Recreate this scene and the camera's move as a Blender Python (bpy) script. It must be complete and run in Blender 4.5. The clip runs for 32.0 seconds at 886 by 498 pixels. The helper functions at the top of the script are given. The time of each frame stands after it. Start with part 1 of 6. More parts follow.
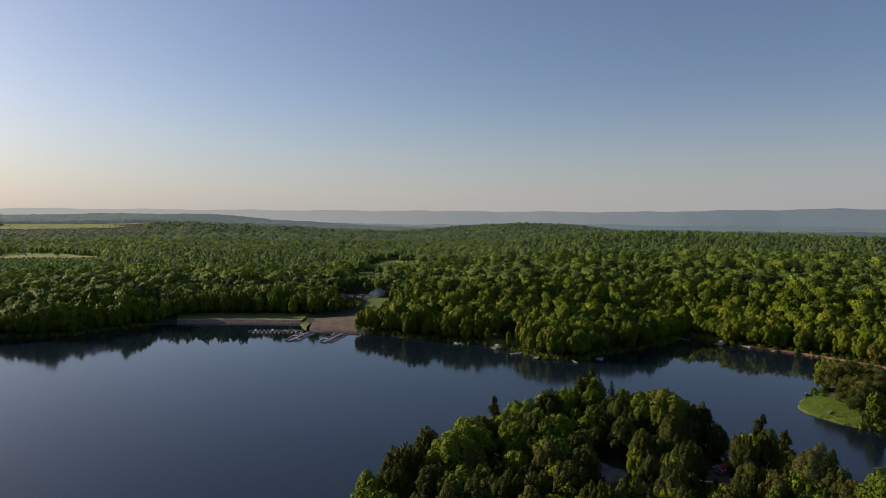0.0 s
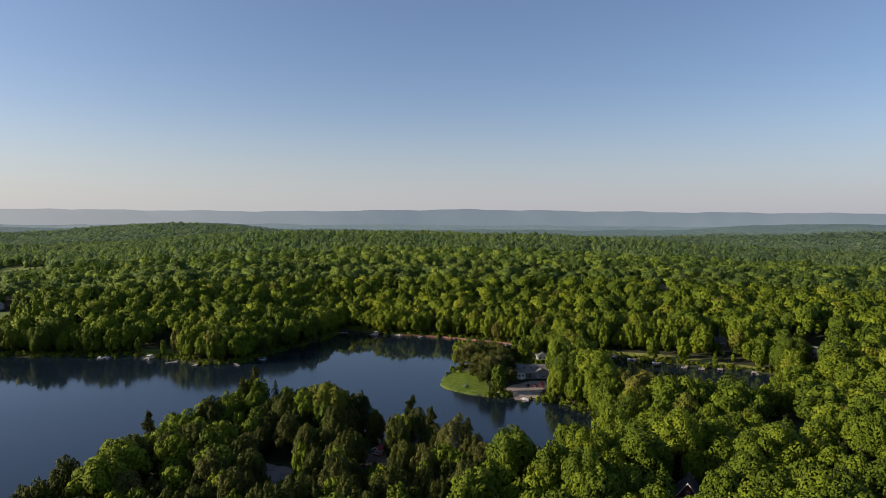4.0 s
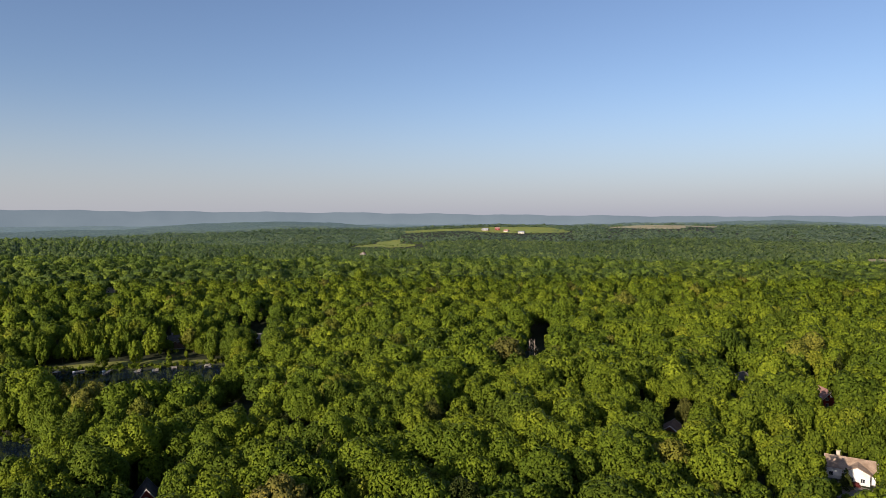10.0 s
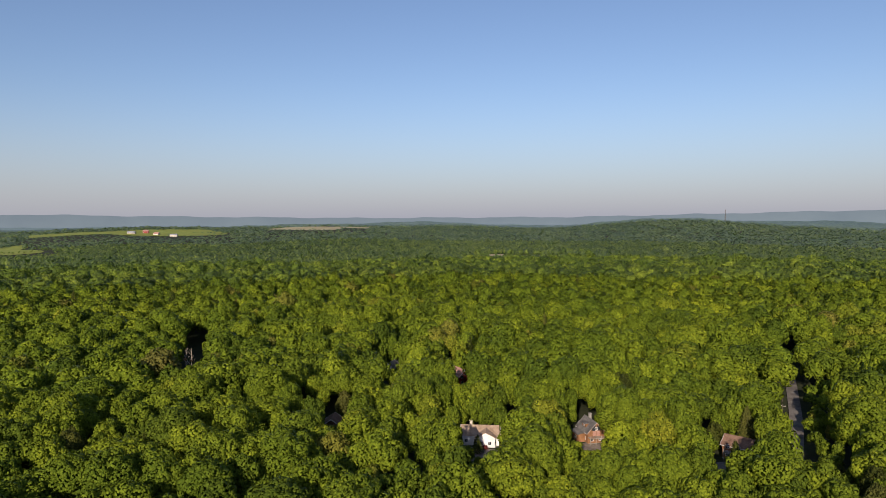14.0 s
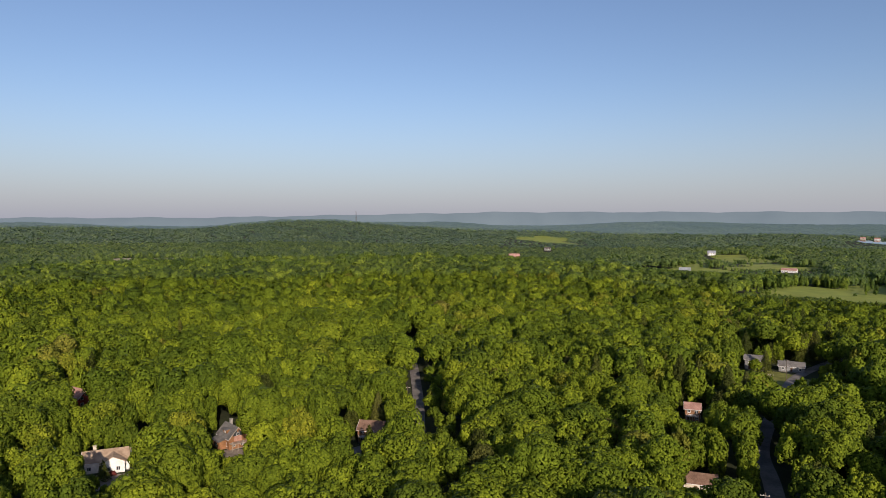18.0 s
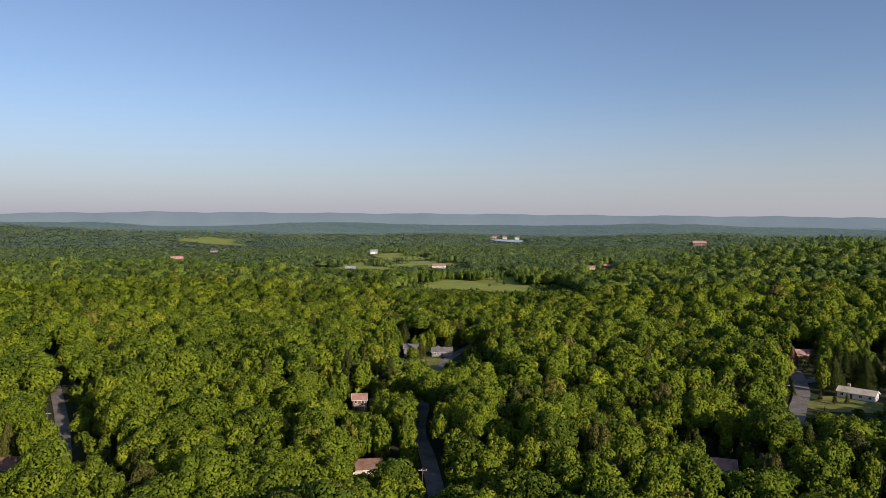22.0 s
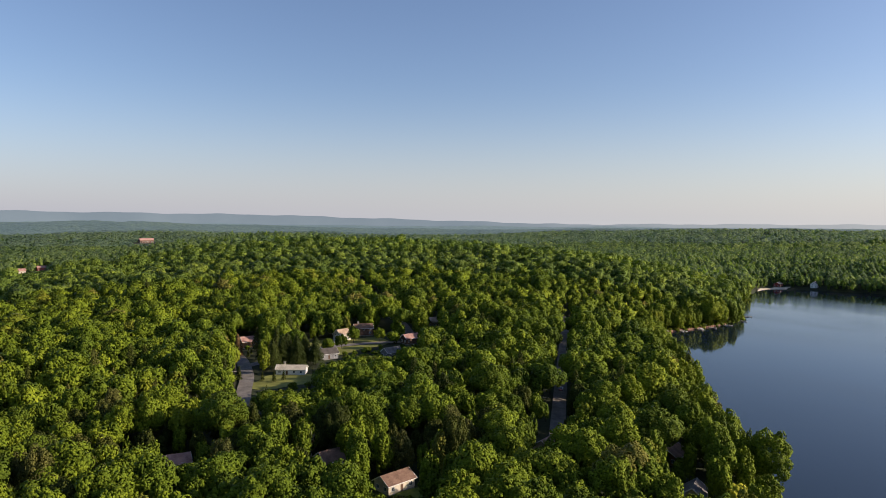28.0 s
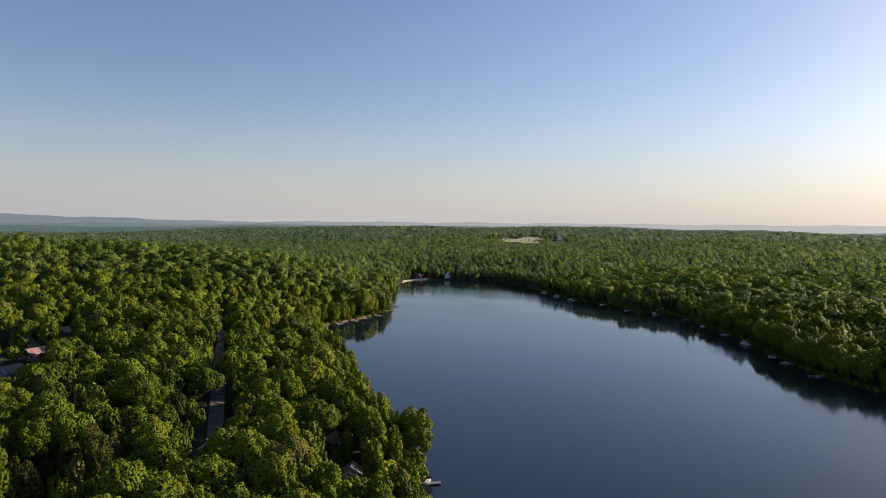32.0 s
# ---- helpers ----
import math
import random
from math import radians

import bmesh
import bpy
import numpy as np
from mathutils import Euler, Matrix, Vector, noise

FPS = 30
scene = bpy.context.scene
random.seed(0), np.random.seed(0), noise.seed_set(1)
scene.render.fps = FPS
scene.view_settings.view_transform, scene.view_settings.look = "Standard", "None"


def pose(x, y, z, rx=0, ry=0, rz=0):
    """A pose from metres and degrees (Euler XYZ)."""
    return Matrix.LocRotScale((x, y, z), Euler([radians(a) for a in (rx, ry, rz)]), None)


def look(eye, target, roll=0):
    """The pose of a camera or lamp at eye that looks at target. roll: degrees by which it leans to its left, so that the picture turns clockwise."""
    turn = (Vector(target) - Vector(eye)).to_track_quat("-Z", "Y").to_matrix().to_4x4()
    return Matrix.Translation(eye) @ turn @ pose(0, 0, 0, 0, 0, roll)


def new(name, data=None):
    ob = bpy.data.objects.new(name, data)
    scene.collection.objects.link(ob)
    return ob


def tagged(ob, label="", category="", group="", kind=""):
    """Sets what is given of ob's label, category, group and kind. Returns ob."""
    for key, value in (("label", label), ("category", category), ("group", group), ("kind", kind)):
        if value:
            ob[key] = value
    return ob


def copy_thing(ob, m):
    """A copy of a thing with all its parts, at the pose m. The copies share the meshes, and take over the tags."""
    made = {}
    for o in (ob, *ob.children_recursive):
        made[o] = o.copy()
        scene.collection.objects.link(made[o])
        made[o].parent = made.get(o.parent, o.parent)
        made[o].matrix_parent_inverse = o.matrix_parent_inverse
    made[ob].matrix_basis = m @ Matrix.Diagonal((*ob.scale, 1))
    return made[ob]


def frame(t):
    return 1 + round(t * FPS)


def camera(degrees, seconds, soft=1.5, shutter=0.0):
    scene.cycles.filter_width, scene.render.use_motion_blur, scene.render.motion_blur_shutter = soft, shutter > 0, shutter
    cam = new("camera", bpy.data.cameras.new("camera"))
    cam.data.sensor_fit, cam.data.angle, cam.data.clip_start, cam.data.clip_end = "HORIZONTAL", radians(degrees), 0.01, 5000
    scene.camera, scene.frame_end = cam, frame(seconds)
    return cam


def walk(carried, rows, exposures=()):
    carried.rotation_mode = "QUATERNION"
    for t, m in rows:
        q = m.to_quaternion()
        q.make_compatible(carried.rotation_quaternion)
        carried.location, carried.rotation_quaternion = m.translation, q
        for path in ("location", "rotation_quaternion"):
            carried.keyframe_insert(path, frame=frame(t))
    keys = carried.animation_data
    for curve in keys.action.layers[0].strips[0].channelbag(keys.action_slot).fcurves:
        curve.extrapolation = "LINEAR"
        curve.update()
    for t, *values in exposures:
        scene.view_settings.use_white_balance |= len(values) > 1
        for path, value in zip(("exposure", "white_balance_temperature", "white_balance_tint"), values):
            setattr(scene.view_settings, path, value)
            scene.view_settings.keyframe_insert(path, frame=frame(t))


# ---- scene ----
import collections

EYE = 90.0

# ---- camera: it hangs over the shore and turns once round to the right ----
ROWS = [
    (0, 0.00, -2.62, -0.30), (0.5, -3.48, -2.61, -0.34), (1, -7.01, -2.61, -0.37), (1.5, -10.55, -2.60, -0.39),
    (2, -14.00, -2.58, -0.39), (2.5, -17.40, -2.56, -0.37), (4.5, -31.68, -2.54, -0.22), (5, -35.34, -2.54, -0.18),
    (5.5, -38.84, -2.54, -0.15), (6, -42.46, -2.54, -0.12), (6.5, -46.27, -2.54, -0.10), (7, -50.11, -2.54, -0.11),
    (7.5, -53.83, -2.55, -0.12), (8, -57.49, -2.56, -0.08), (8.5, -61.08, -2.57, -0.06), (9, -64.77, -2.58, -0.02),
    (9.5, -68.45, -2.59, 0.04), (10, -72.10, -2.58, 0.11), (10.5, -75.65, -2.58, 0.14), (11, -79.09, -2.58, 0.15),
    (11.5, -82.46, -2.57, 0.16), (12, -85.96, -2.56, 0.16), (12.5, -89.54, -2.55, 0.17), (13, -93.05, -2.54, 0.18),
    (13.5, -96.63, -2.53, 0.19), (14, -100.22, -2.52, 0.21), (14.5, -103.85, -2.51, 0.21), (16.5, -119.04, -2.48, 0.16),
    (17, -122.80, -2.50, 0.12), (17.5, -126.33, -2.51, 0.08), (18, -129.96, -2.52, 0.05), (18.5, -133.54, -2.51, -0.01),
    (19, -137.03, -2.50, -0.05), (19.5, -140.46, -2.49, -0.07), (20, -143.83, -2.48, -0.09), (20.5, -147.25, -2.47, -0.11),
    (21, -150.67, -2.46, -0.12), (21.5, -153.87, -2.45, -0.13), (22, -157.29, -2.44, -0.17), (22.5, -160.72, -2.44, -0.19),
    (23, -164.14, -2.43, -0.21), (23.5, -167.65, -2.42, -0.23), (24, -171.36, -2.41, -0.26), (24.5, -175.02, -2.40, -0.27),
    (25, -178.55, -2.38, -0.28), (25.5, -182.23, -2.37, -0.30), (27.5, -197.64, -2.44, -0.39), (28, -201.43, -2.45, -0.43),
    (28.5, -204.99, -2.46, -0.48), (29, -208.56, -2.46, -0.53), (29.5, -212.16, -2.45, -0.59), (30, -215.77, -2.43, -0.63),
    (30.5, -219.29, -2.42, -0.63), (31, -222.88, -2.40, -0.68), (31.5, -226.33, -2.38, -0.71), (32, -229.67, -2.38, -0.79),
]

cam = camera(66.06, 32.0, soft=0.6)
walk(cam, [(t, pose(0, 0, EYE, 90 + pitch, roll, yaw)) for t, yaw, pitch, roll in ROWS],
     exposures=[(0, -0.08, 6800, 20), (2.5, 0.12, 6750, 20), (6, 0.42, 6450, 20), (10, 0.28, 6500, 20), (13, 0.17, 6550, 20), (18, 0.14, 6550, 20), (22, 0.21, 6500, 20), (25, 0.36, 6450, 20), (29, 0.48, 6700, 20), (32, 0.30, 6800, 20)])

# ---- light: low afternoon sun over the lake, clear hazy sky ----
SUN_AZ, SUN_EL = 294.0, 20.0
sun_data = bpy.data.lights.new("sun", "SUN")
sun_data.energy, sun_data.angle, sun_data.color = 5.0, radians(0.55), (1.0, 0.89, 0.70)
sun = new("sun", sun_data)
sa, se = radians(SUN_AZ), radians(SUN_EL)
sun.matrix_world = look((0, 0, 300), (-math.sin(sa) * math.cos(se), -math.cos(sa) * math.cos(se), 300 - math.sin(se)))
world = bpy.data.worlds.new("sky")
scene.world = world
world.use_nodes = True
wn = world.node_tree
sky = wn.nodes.new("ShaderNodeTexSky")
sky.sky_type, sky.sun_disc = "NISHITA", False
sky.sun_elevation, sky.sun_rotation = se, sa
sky.air_density, sky.dust_density, sky.ozone_density, sky.altitude = 1.0, 1.5, 3.0, 500
# a band of summer haze lies all round over the horizon and thins out upwards
way = wn.nodes.new("ShaderNodeSeparateXYZ")
wn.links.new(wn.nodes.new("ShaderNodeTexCoord").outputs["Generated"], way.inputs[0])
thin = wn.nodes.new("ShaderNodeMapRange")
thin.interpolation_type = "SMOOTHERSTEP"
thin.inputs["From Min"].default_value, thin.inputs["From Max"].default_value = -0.12, 0.22
thin.inputs["To Min"].default_value, thin.inputs["To Max"].default_value = 1.0, 0.0
wn.links.new(way.outputs["Z"], thin.inputs[0])
haze = wn.nodes.new("ShaderNodeMix")
haze.data_type = "RGBA"
wn.links.new(thin.outputs[0], haze.inputs[0])
wn.links.new(sky.outputs[0], haze.inputs[6])
# greyer and bluer away from the sun, paler towards it
side = wn.nodes.new("ShaderNodeVectorMath")
side.operation, side.inputs[1].default_value = "DOT_PRODUCT", (math.sin(sa), math.cos(sa), 0)
wn.links.new(way.inputs[0].links[0].from_socket, side.inputs[0])
glow = wn.nodes.new("ShaderNodeMapRange")
glow.inputs["From Min"].default_value, glow.inputs["From Max"].default_value = -1.0, 0.45
wn.links.new(side.outputs["Value"], glow.inputs[0])
tone = wn.nodes.new("ShaderNodeMix")
tone.data_type = "RGBA"
wn.links.new(glow.outputs[0], tone.inputs[0])
tone.inputs[6].default_value, tone.inputs[7].default_value = (3.20, 3.45, 4.10, 1), (4.38, 4.72, 4.76, 1)
wn.links.new(tone.outputs[2], haze.inputs[7])
wn.links.new(haze.outputs[2], wn.nodes["Background"].inputs[0])
wn.nodes["Background"].inputs[1].default_value = 0.107


# ---- materials ----
def material(name, rough=0.8, metal=0.0, spec=0.3):
    m = bpy.data.materials.new(name)
    m.use_nodes = True
    b = m.node_tree.nodes["Principled BSDF"]
    b.inputs["Roughness"].default_value = rough
    b.inputs["Metallic"].default_value = metal
    b.inputs["Specular IOR Level"].default_value = spec
    return m, m.node_tree, b


def ramp(nt, fac, stops):
    r = nt.nodes.new("ShaderNodeValToRGB")
    while len(r.color_ramp.elements) < len(stops):
        r.color_ramp.elements.new(0.5)
    for e, (p, c) in zip(r.color_ramp.elements, stops):
        e.position, e.color = p, (*c, 1)
    nt.links.new(fac, r.inputs[0])
    return r.outputs[0]


def noise_tex(nt, scale, detail=3.0, rough=0.55, coords="Object", stretch=None):
    c = nt.nodes.new("ShaderNodeTexCoord").outputs[coords]
    if stretch:
        k = nt.nodes.new("ShaderNodeMapping")
        k.inputs["Scale"].default_value = stretch
        nt.links.new(c, k.inputs[0])
        c = k.outputs[0]
    n = nt.nodes.new("ShaderNodeTexNoise")
    n.inputs["Scale"].default_value, n.inputs["Detail"].default_value = scale, detail
    n.inputs["Roughness"].default_value = rough
    nt.links.new(c, n.inputs["Vector"])
    return n.outputs["Fac"]


def mixed(nt, a, b, fac, mode="MIX"):
    m = nt.nodes.new("ShaderNodeMix")
    m.data_type, m.blend_type = "RGBA", mode
    for s, v in ((m.inputs[6], a), (m.inputs[7], b), (m.inputs[0], fac)):
        if isinstance(v, (int, float)):
            s.default_value = v
        elif isinstance(v, tuple):
            s.default_value = (*v, 1)
        else:
            nt.links.new(v, s)
    return m.outputs[2]


def bumped(nt, b, height, strength, distance):
    k = nt.nodes.new("ShaderNodeBump")
    k.inputs["Strength"].default_value, k.inputs["Distance"].default_value = strength, distance
    nt.links.new(height, k.inputs["Height"])
    nt.links.new(k.outputs[0], b.inputs["Normal"])


def surface(name, dark, light, scale, rough=0.8, metal=0.0, spec=0.3, bump=0.0, wear=None, stretch=None, vary=0.0):
    """A plain weathered surface: fine grain between two tones, broad stains, a little relief."""
    m, nt, b = material(name, rough, metal, spec)
    fine = noise_tex(nt, scale, 4, 0.6, stretch=stretch)
    col = ramp(nt, fine, [(0.3, dark), (0.7, light)])
    broad = noise_tex(nt, scale * 0.13, 3)
    stain = ramp(nt, broad, [(0.35, wear or tuple(0.72 * v for v in dark)), (0.6, (1, 1, 1))])
    col = mixed(nt, col, stain, 0.45, "MULTIPLY")
    if vary:
        info = nt.nodes.new("ShaderNodeObjectInfo")
        col = mixed(nt, col, ramp(nt, info.outputs["Random"], [(0, (1 - vary,) * 3), (1, (1 + vary,) * 3)]), 1.0, "MULTIPLY")
    nt.links.new(col, b.inputs["Base Color"])
    if bump:
        bumped(nt, b, fine, bump, 0.05)
    return m


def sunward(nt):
    """How far a far-off place lies towards the sun: 0 at right angles to it, 1 under it; pales the painted haze."""
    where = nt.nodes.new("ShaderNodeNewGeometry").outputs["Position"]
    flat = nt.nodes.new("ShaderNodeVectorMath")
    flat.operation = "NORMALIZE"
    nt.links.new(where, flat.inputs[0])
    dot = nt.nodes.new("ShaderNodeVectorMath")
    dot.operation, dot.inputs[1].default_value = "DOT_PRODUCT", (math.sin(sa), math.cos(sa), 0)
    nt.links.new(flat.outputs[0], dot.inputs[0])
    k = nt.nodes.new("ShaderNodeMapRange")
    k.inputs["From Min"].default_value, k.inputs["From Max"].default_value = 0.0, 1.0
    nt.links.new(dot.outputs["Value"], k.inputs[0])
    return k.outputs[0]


def foliage(name, stops, clear=0.05, blotch=0.03, mottle=0.6, grain=0.0, relief=0.0, gaps=0.0, haze_sheen=0.0, haze_glow=0.0, gloss=0.04, rough=0.6):
    """Leaves: each tree has its tone, each spray a shade of it; light passes partly through.
    grain: size of the leaf clumps on far crowns, per metre; gaps: how open the
    leaf cover is, so that the shaded inside of the crown shows between the sprays; far woods take a bluish sheen at a
    flat angle, and the farthest a glow, both in place of haze."""
    m, nt, b = material(name, rough, 0, gloss)
    info = nt.nodes.new("ShaderNodeObjectInfo").outputs["Random"]
    tint = nt.nodes.new("ShaderNodeAttribute")
    tint.attribute_name = "tint"
    add = nt.nodes.new("ShaderNodeMath")
    add.operation = "ADD"
    nt.links.new(info, add.inputs[0])
    nt.links.new(tint.outputs["Fac"], add.inputs[1])
    fr = nt.nodes.new("ShaderNodeMath")
    fr.operation = "FRACT"
    nt.links.new(add.outputs[0], fr.inputs[0])
    col = ramp(nt, fr.outputs[0], stops)
    isle = nt.nodes.new("ShaderNodeNewGeometry").outputs["Random Per Island"]
    col = mixed(nt, col, ramp(nt, isle, [(0, (0.66, 0.70, 0.68)), (1, (1.30, 1.26, 1.18))]), mottle, "MULTIPLY")
    where = nt.nodes.new("ShaderNodeNewGeometry").outputs["Position"]
    for size, much in ((blotch, 0.6), (blotch * 0.22, 0.5)):
        broad = nt.nodes.new("ShaderNodeTexNoise")
        broad.inputs["Scale"].default_value, broad.inputs["Detail"].default_value = size, 2
        nt.links.new(where, broad.inputs["Vector"])
        col = mixed(nt, col, ramp(nt, broad.outputs["Fac"], [(0.34, (0.74, 0.82, 0.86)), (0.66, (1.20, 1.14, 1.02))]), much, "MULTIPLY")
    if grain:
        # leaf clumps: each a small dome with a shade of its own
        leafy = nt.nodes.new("ShaderNodeTexNoise")
        leafy.inputs["Scale"].default_value, leafy.inputs["Detail"].default_value = grain * 0.7, 3
        nt.links.new(where, leafy.inputs["Vector"])
        col = mixed(nt, col, ramp(nt, leafy.outputs["Fac"], [(0.38, (0.70, 0.74, 0.74)), (0.62, (1.30, 1.26, 1.16))]), 0.7, "MULTIPLY")
        clump = nt.nodes.new("ShaderNodeTexVoronoi")
        clump.inputs["Scale"].default_value = grain
        nt.links.new(where, clump.inputs["Vector"])
        one = nt.nodes.new("ShaderNodeSeparateColor")
        nt.links.new(clump.outputs["Color"], one.inputs[0])
        col = mixed(nt, col, ramp(nt, one.outputs[0], [(0, (0.66, 0.70, 0.70)), (1, (1.28, 1.23, 1.14))]), 0.9, "MULTIPLY")
        ragged = nt.nodes.new("ShaderNodeMath")
        ragged.operation, ragged.inputs[1].default_value = "MULTIPLY_ADD", 0.6
        nt.links.new(leafy.outputs["Fac"], ragged.inputs[0])
        nt.links.new(clump.outputs["Distance"], ragged.inputs[2])
        depth = nt.nodes.new("ShaderNodeMath")
        depth.operation, depth.inputs[0].default_value = "SUBTRACT", 1.0
        nt.links.new(ragged.outputs[0], depth.inputs[1])
        bumped(nt, b, depth.outputs[0], 1.0, relief)
    nt.links.new(col, b.inputs["Base Color"])
    # pale blue sheen that imitates haze over far canopies
    if haze_sheen:
        b.inputs["Sheen Weight"].default_value, b.inputs["Sheen Roughness"].default_value = haze_sheen, 0.55
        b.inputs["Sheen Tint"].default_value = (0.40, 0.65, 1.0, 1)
    # haze painted as a glow on the leaves, stronger towards the sun
    if haze_glow:
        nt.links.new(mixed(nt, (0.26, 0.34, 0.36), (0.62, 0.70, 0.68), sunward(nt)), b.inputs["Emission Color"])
        b.inputs["Emission Strength"].default_value = haze_glow
    # leaves let some light through; far woods more, to brighten them as haze would
    t = nt.nodes.new("ShaderNodeBsdfTranslucent")
    nt.links.new(mixed(nt, col, (1.15 * clear, 1.3 * clear, 0.6 * clear), 1.0, "MULTIPLY"), t.inputs[0])
    both = nt.nodes.new("ShaderNodeAddShader")
    nt.links.new(b.outputs[0], both.inputs[0])
    nt.links.new(t.outputs[0], both.inputs[1])
    out = both.outputs[0]
    if gaps:
        hole = nt.nodes.new("ShaderNodeMath")
        hole.operation, hole.inputs[1].default_value = "GREATER_THAN", gaps - 0.02
        nt.links.new(depth.outputs[0], hole.inputs[0])
        sieve = nt.nodes.new("ShaderNodeMixShader")
        nt.links.new(hole.outputs[0], sieve.inputs[0])
        nt.links.new(nt.nodes.new("ShaderNodeBsdfTransparent").outputs[0], sieve.inputs[1])
        nt.links.new(out, sieve.inputs[2])
        out = sieve.outputs[0]
    nt.links.new(out, nt.nodes["Material Output"].inputs[0])
    return m


BROAD = [(0.0, (0.062, 0.092, 0.011)), (0.3, (0.092, 0.129, 0.012)), (0.7, (0.114, 0.153, 0.013)), (0.93, (0.136, 0.174, 0.014)), (0.97, (0.144, 0.160, 0.018)), (1.0, (0.126, 0.116, 0.030))]
LEAF = foliage("broad_leaves", BROAD, grain=1.45, relief=0.36, gaps=0.17)
SLOPE_LEAF = foliage("slope_woods_leaves", BROAD, grain=0.95, relief=0.55, gaps=0.15, clear=0.06)
RISE_LEAF = foliage("upland_woods_leaves", BROAD, grain=0.72, relief=0.7, gaps=0.12, clear=0.08)
NEEDLE = foliage("conifer_needles", [(0.0, (0.034, 0.045, 0.011)), (0.6, (0.054, 0.064, 0.014)), (1.0, (0.080, 0.082, 0.024))], clear=0.1, grain=2.0, relief=0.3, gaps=0.18)
TUFT = foliage("rough_grass", [(0.0, (0.085, 0.150, 0.014)), (1.0, (0.140, 0.205, 0.022))], mottle=0.5)
YELLOW_LEAF = foliage("golden_leaves", [(0.0, (0.34, 0.32, 0.03)), (1.0, (0.42, 0.39, 0.04))])
MAROON_LEAF = foliage("maroon_leaves", [(0.0, (0.050, 0.014, 0.016)), (1.0, (0.085, 0.022, 0.022))])
RUST_LEAF = foliage("rusty_needles", [(0.0, (0.10, 0.055, 0.025)), (1.0, (0.14, 0.08, 0.035))])
# far woods: haze put into bluer leaf colours, sheen and gloss
HILL_HAZE_LEAF = foliage("hill_haze_leaves", [(0.0, (0.052, 0.082, 0.014)), (0.5, (0.084, 0.124, 0.017)), (1.0, (0.124, 0.164, 0.021))], clear=0.4, blotch=0.02, grain=0.55, relief=0.9, gaps=0.11, haze_sheen=0.012, gloss=0.12, rough=0.8)
FAR_HAZE_LEAF = foliage("far_haze_leaves", [(0.0, (0.054, 0.084, 0.022)), (0.5, (0.080, 0.116, 0.027)), (1.0, (0.108, 0.144, 0.033))], clear=0.9, blotch=0.008, mottle=0.5, grain=0.30, relief=1.6, gaps=0.10, haze_sheen=0.026, gloss=0.2, rough=0.9)
DIM_HAZE_LEAF = foliage("dim_haze_leaves", [(0.0, (0.056, 0.088, 0.036)), (0.5, (0.070, 0.104, 0.041)), (1.0, (0.088, 0.122, 0.046))], clear=0.9, blotch=0.006, mottle=0.4, grain=0.20, relief=2.2, gaps=0.14, haze_sheen=0.045, gloss=0.3, rough=0.9)
# farthest woods: blue-grey haze painted into the leaf colour, plus a glow
HAZE_LEAF = foliage("painted_haze_leaves", [(0.0, (0.056, 0.086, 0.056)), (1.0, (0.074, 0.104, 0.066))], clear=0.05, blotch=0.005, mottle=0.2, grain=0.10, relief=3.0, haze_sheen=0.05, haze_glow=0.13)
RIM_HAZE_LEAF = foliage("rim_painted_haze_leaves", [(0.0, (0.052, 0.080, 0.066)), (1.0, (0.066, 0.094, 0.076))], clear=0.05, blotch=0.003, mottle=0.2, grain=0.06, relief=3.0, haze_sheen=0.05, haze_glow=0.28)
BARK = surface("grey_brown_bark", (0.07, 0.055, 0.04), (0.17, 0.14, 0.11), 3, 0.9, bump=0.6, stretch=(1, 1, 0.2))
PALE_BARK = surface("pale_grey_bark", (0.26, 0.22, 0.17), (0.44, 0.39, 0.32), 3, 0.9, bump=0.4, stretch=(1, 1, 0.2))
FLOOR = surface("forest_floor", (0.020, 0.030, 0.010), (0.045, 0.052, 0.020), 0.5, 0.95, bump=0.4, wear=(0.6, 0.5, 0.4))
GRASS = surface("mown_grass", (0.058, 0.100, 0.012), (0.150, 0.190, 0.030), 0.4, 0.9, bump=1.0, wear=(0.5, 0.5, 0.32))
# dryness and sunlight both put into this lawn's paler, yellower colour
DRY_GRASS = surface("sunlit_dry_lawn", (0.115, 0.140, 0.028), (0.250, 0.255, 0.065), 0.25, 0.9, bump=0.8, wear=(0.75, 0.6, 0.4))
MEADOW = surface("hay_meadow", (0.165, 0.205, 0.030), (0.245, 0.285, 0.050), 0.05, 0.9, wear=(1.1, 0.95, 0.7))
STUBBLE = surface("dry_stubble_field", (0.38, 0.33, 0.18), (0.50, 0.44, 0.26), 0.05, 0.9)
ASPHALT = surface("worn_grey_asphalt", (0.17, 0.152, 0.138), (0.26, 0.236, 0.214), 1.2, 0.85, bump=0.2)
GRAVEL = surface("tan_gravel", (0.22, 0.18, 0.145), (0.34, 0.285, 0.235), 1.5, 0.95, bump=0.4)
EARTH = surface("brown_trodden_earth", (0.10, 0.072, 0.052), (0.19, 0.145, 0.108), 0.9, 0.95, bump=0.5)
SAND = surface("pale_sand", (0.50, 0.42, 0.32), (0.66, 0.57, 0.45), 1.0, 0.95)
RIPRAP = surface("brown_riprap_stone", (0.075, 0.062, 0.05), (0.22, 0.185, 0.15), 1.4, 0.9, bump=0.8)
WHITE = surface("white_paint", (0.70, 0.69, 0.66), (0.82, 0.81, 0.79), 2, 0.55)
CREAM = surface("cream_siding", (0.52, 0.46, 0.36), (0.62, 0.56, 0.45), 2, 0.6)
GREY_SIDING = surface("grey_siding", (0.19, 0.195, 0.20), (0.28, 0.285, 0.29), 2, 0.65)
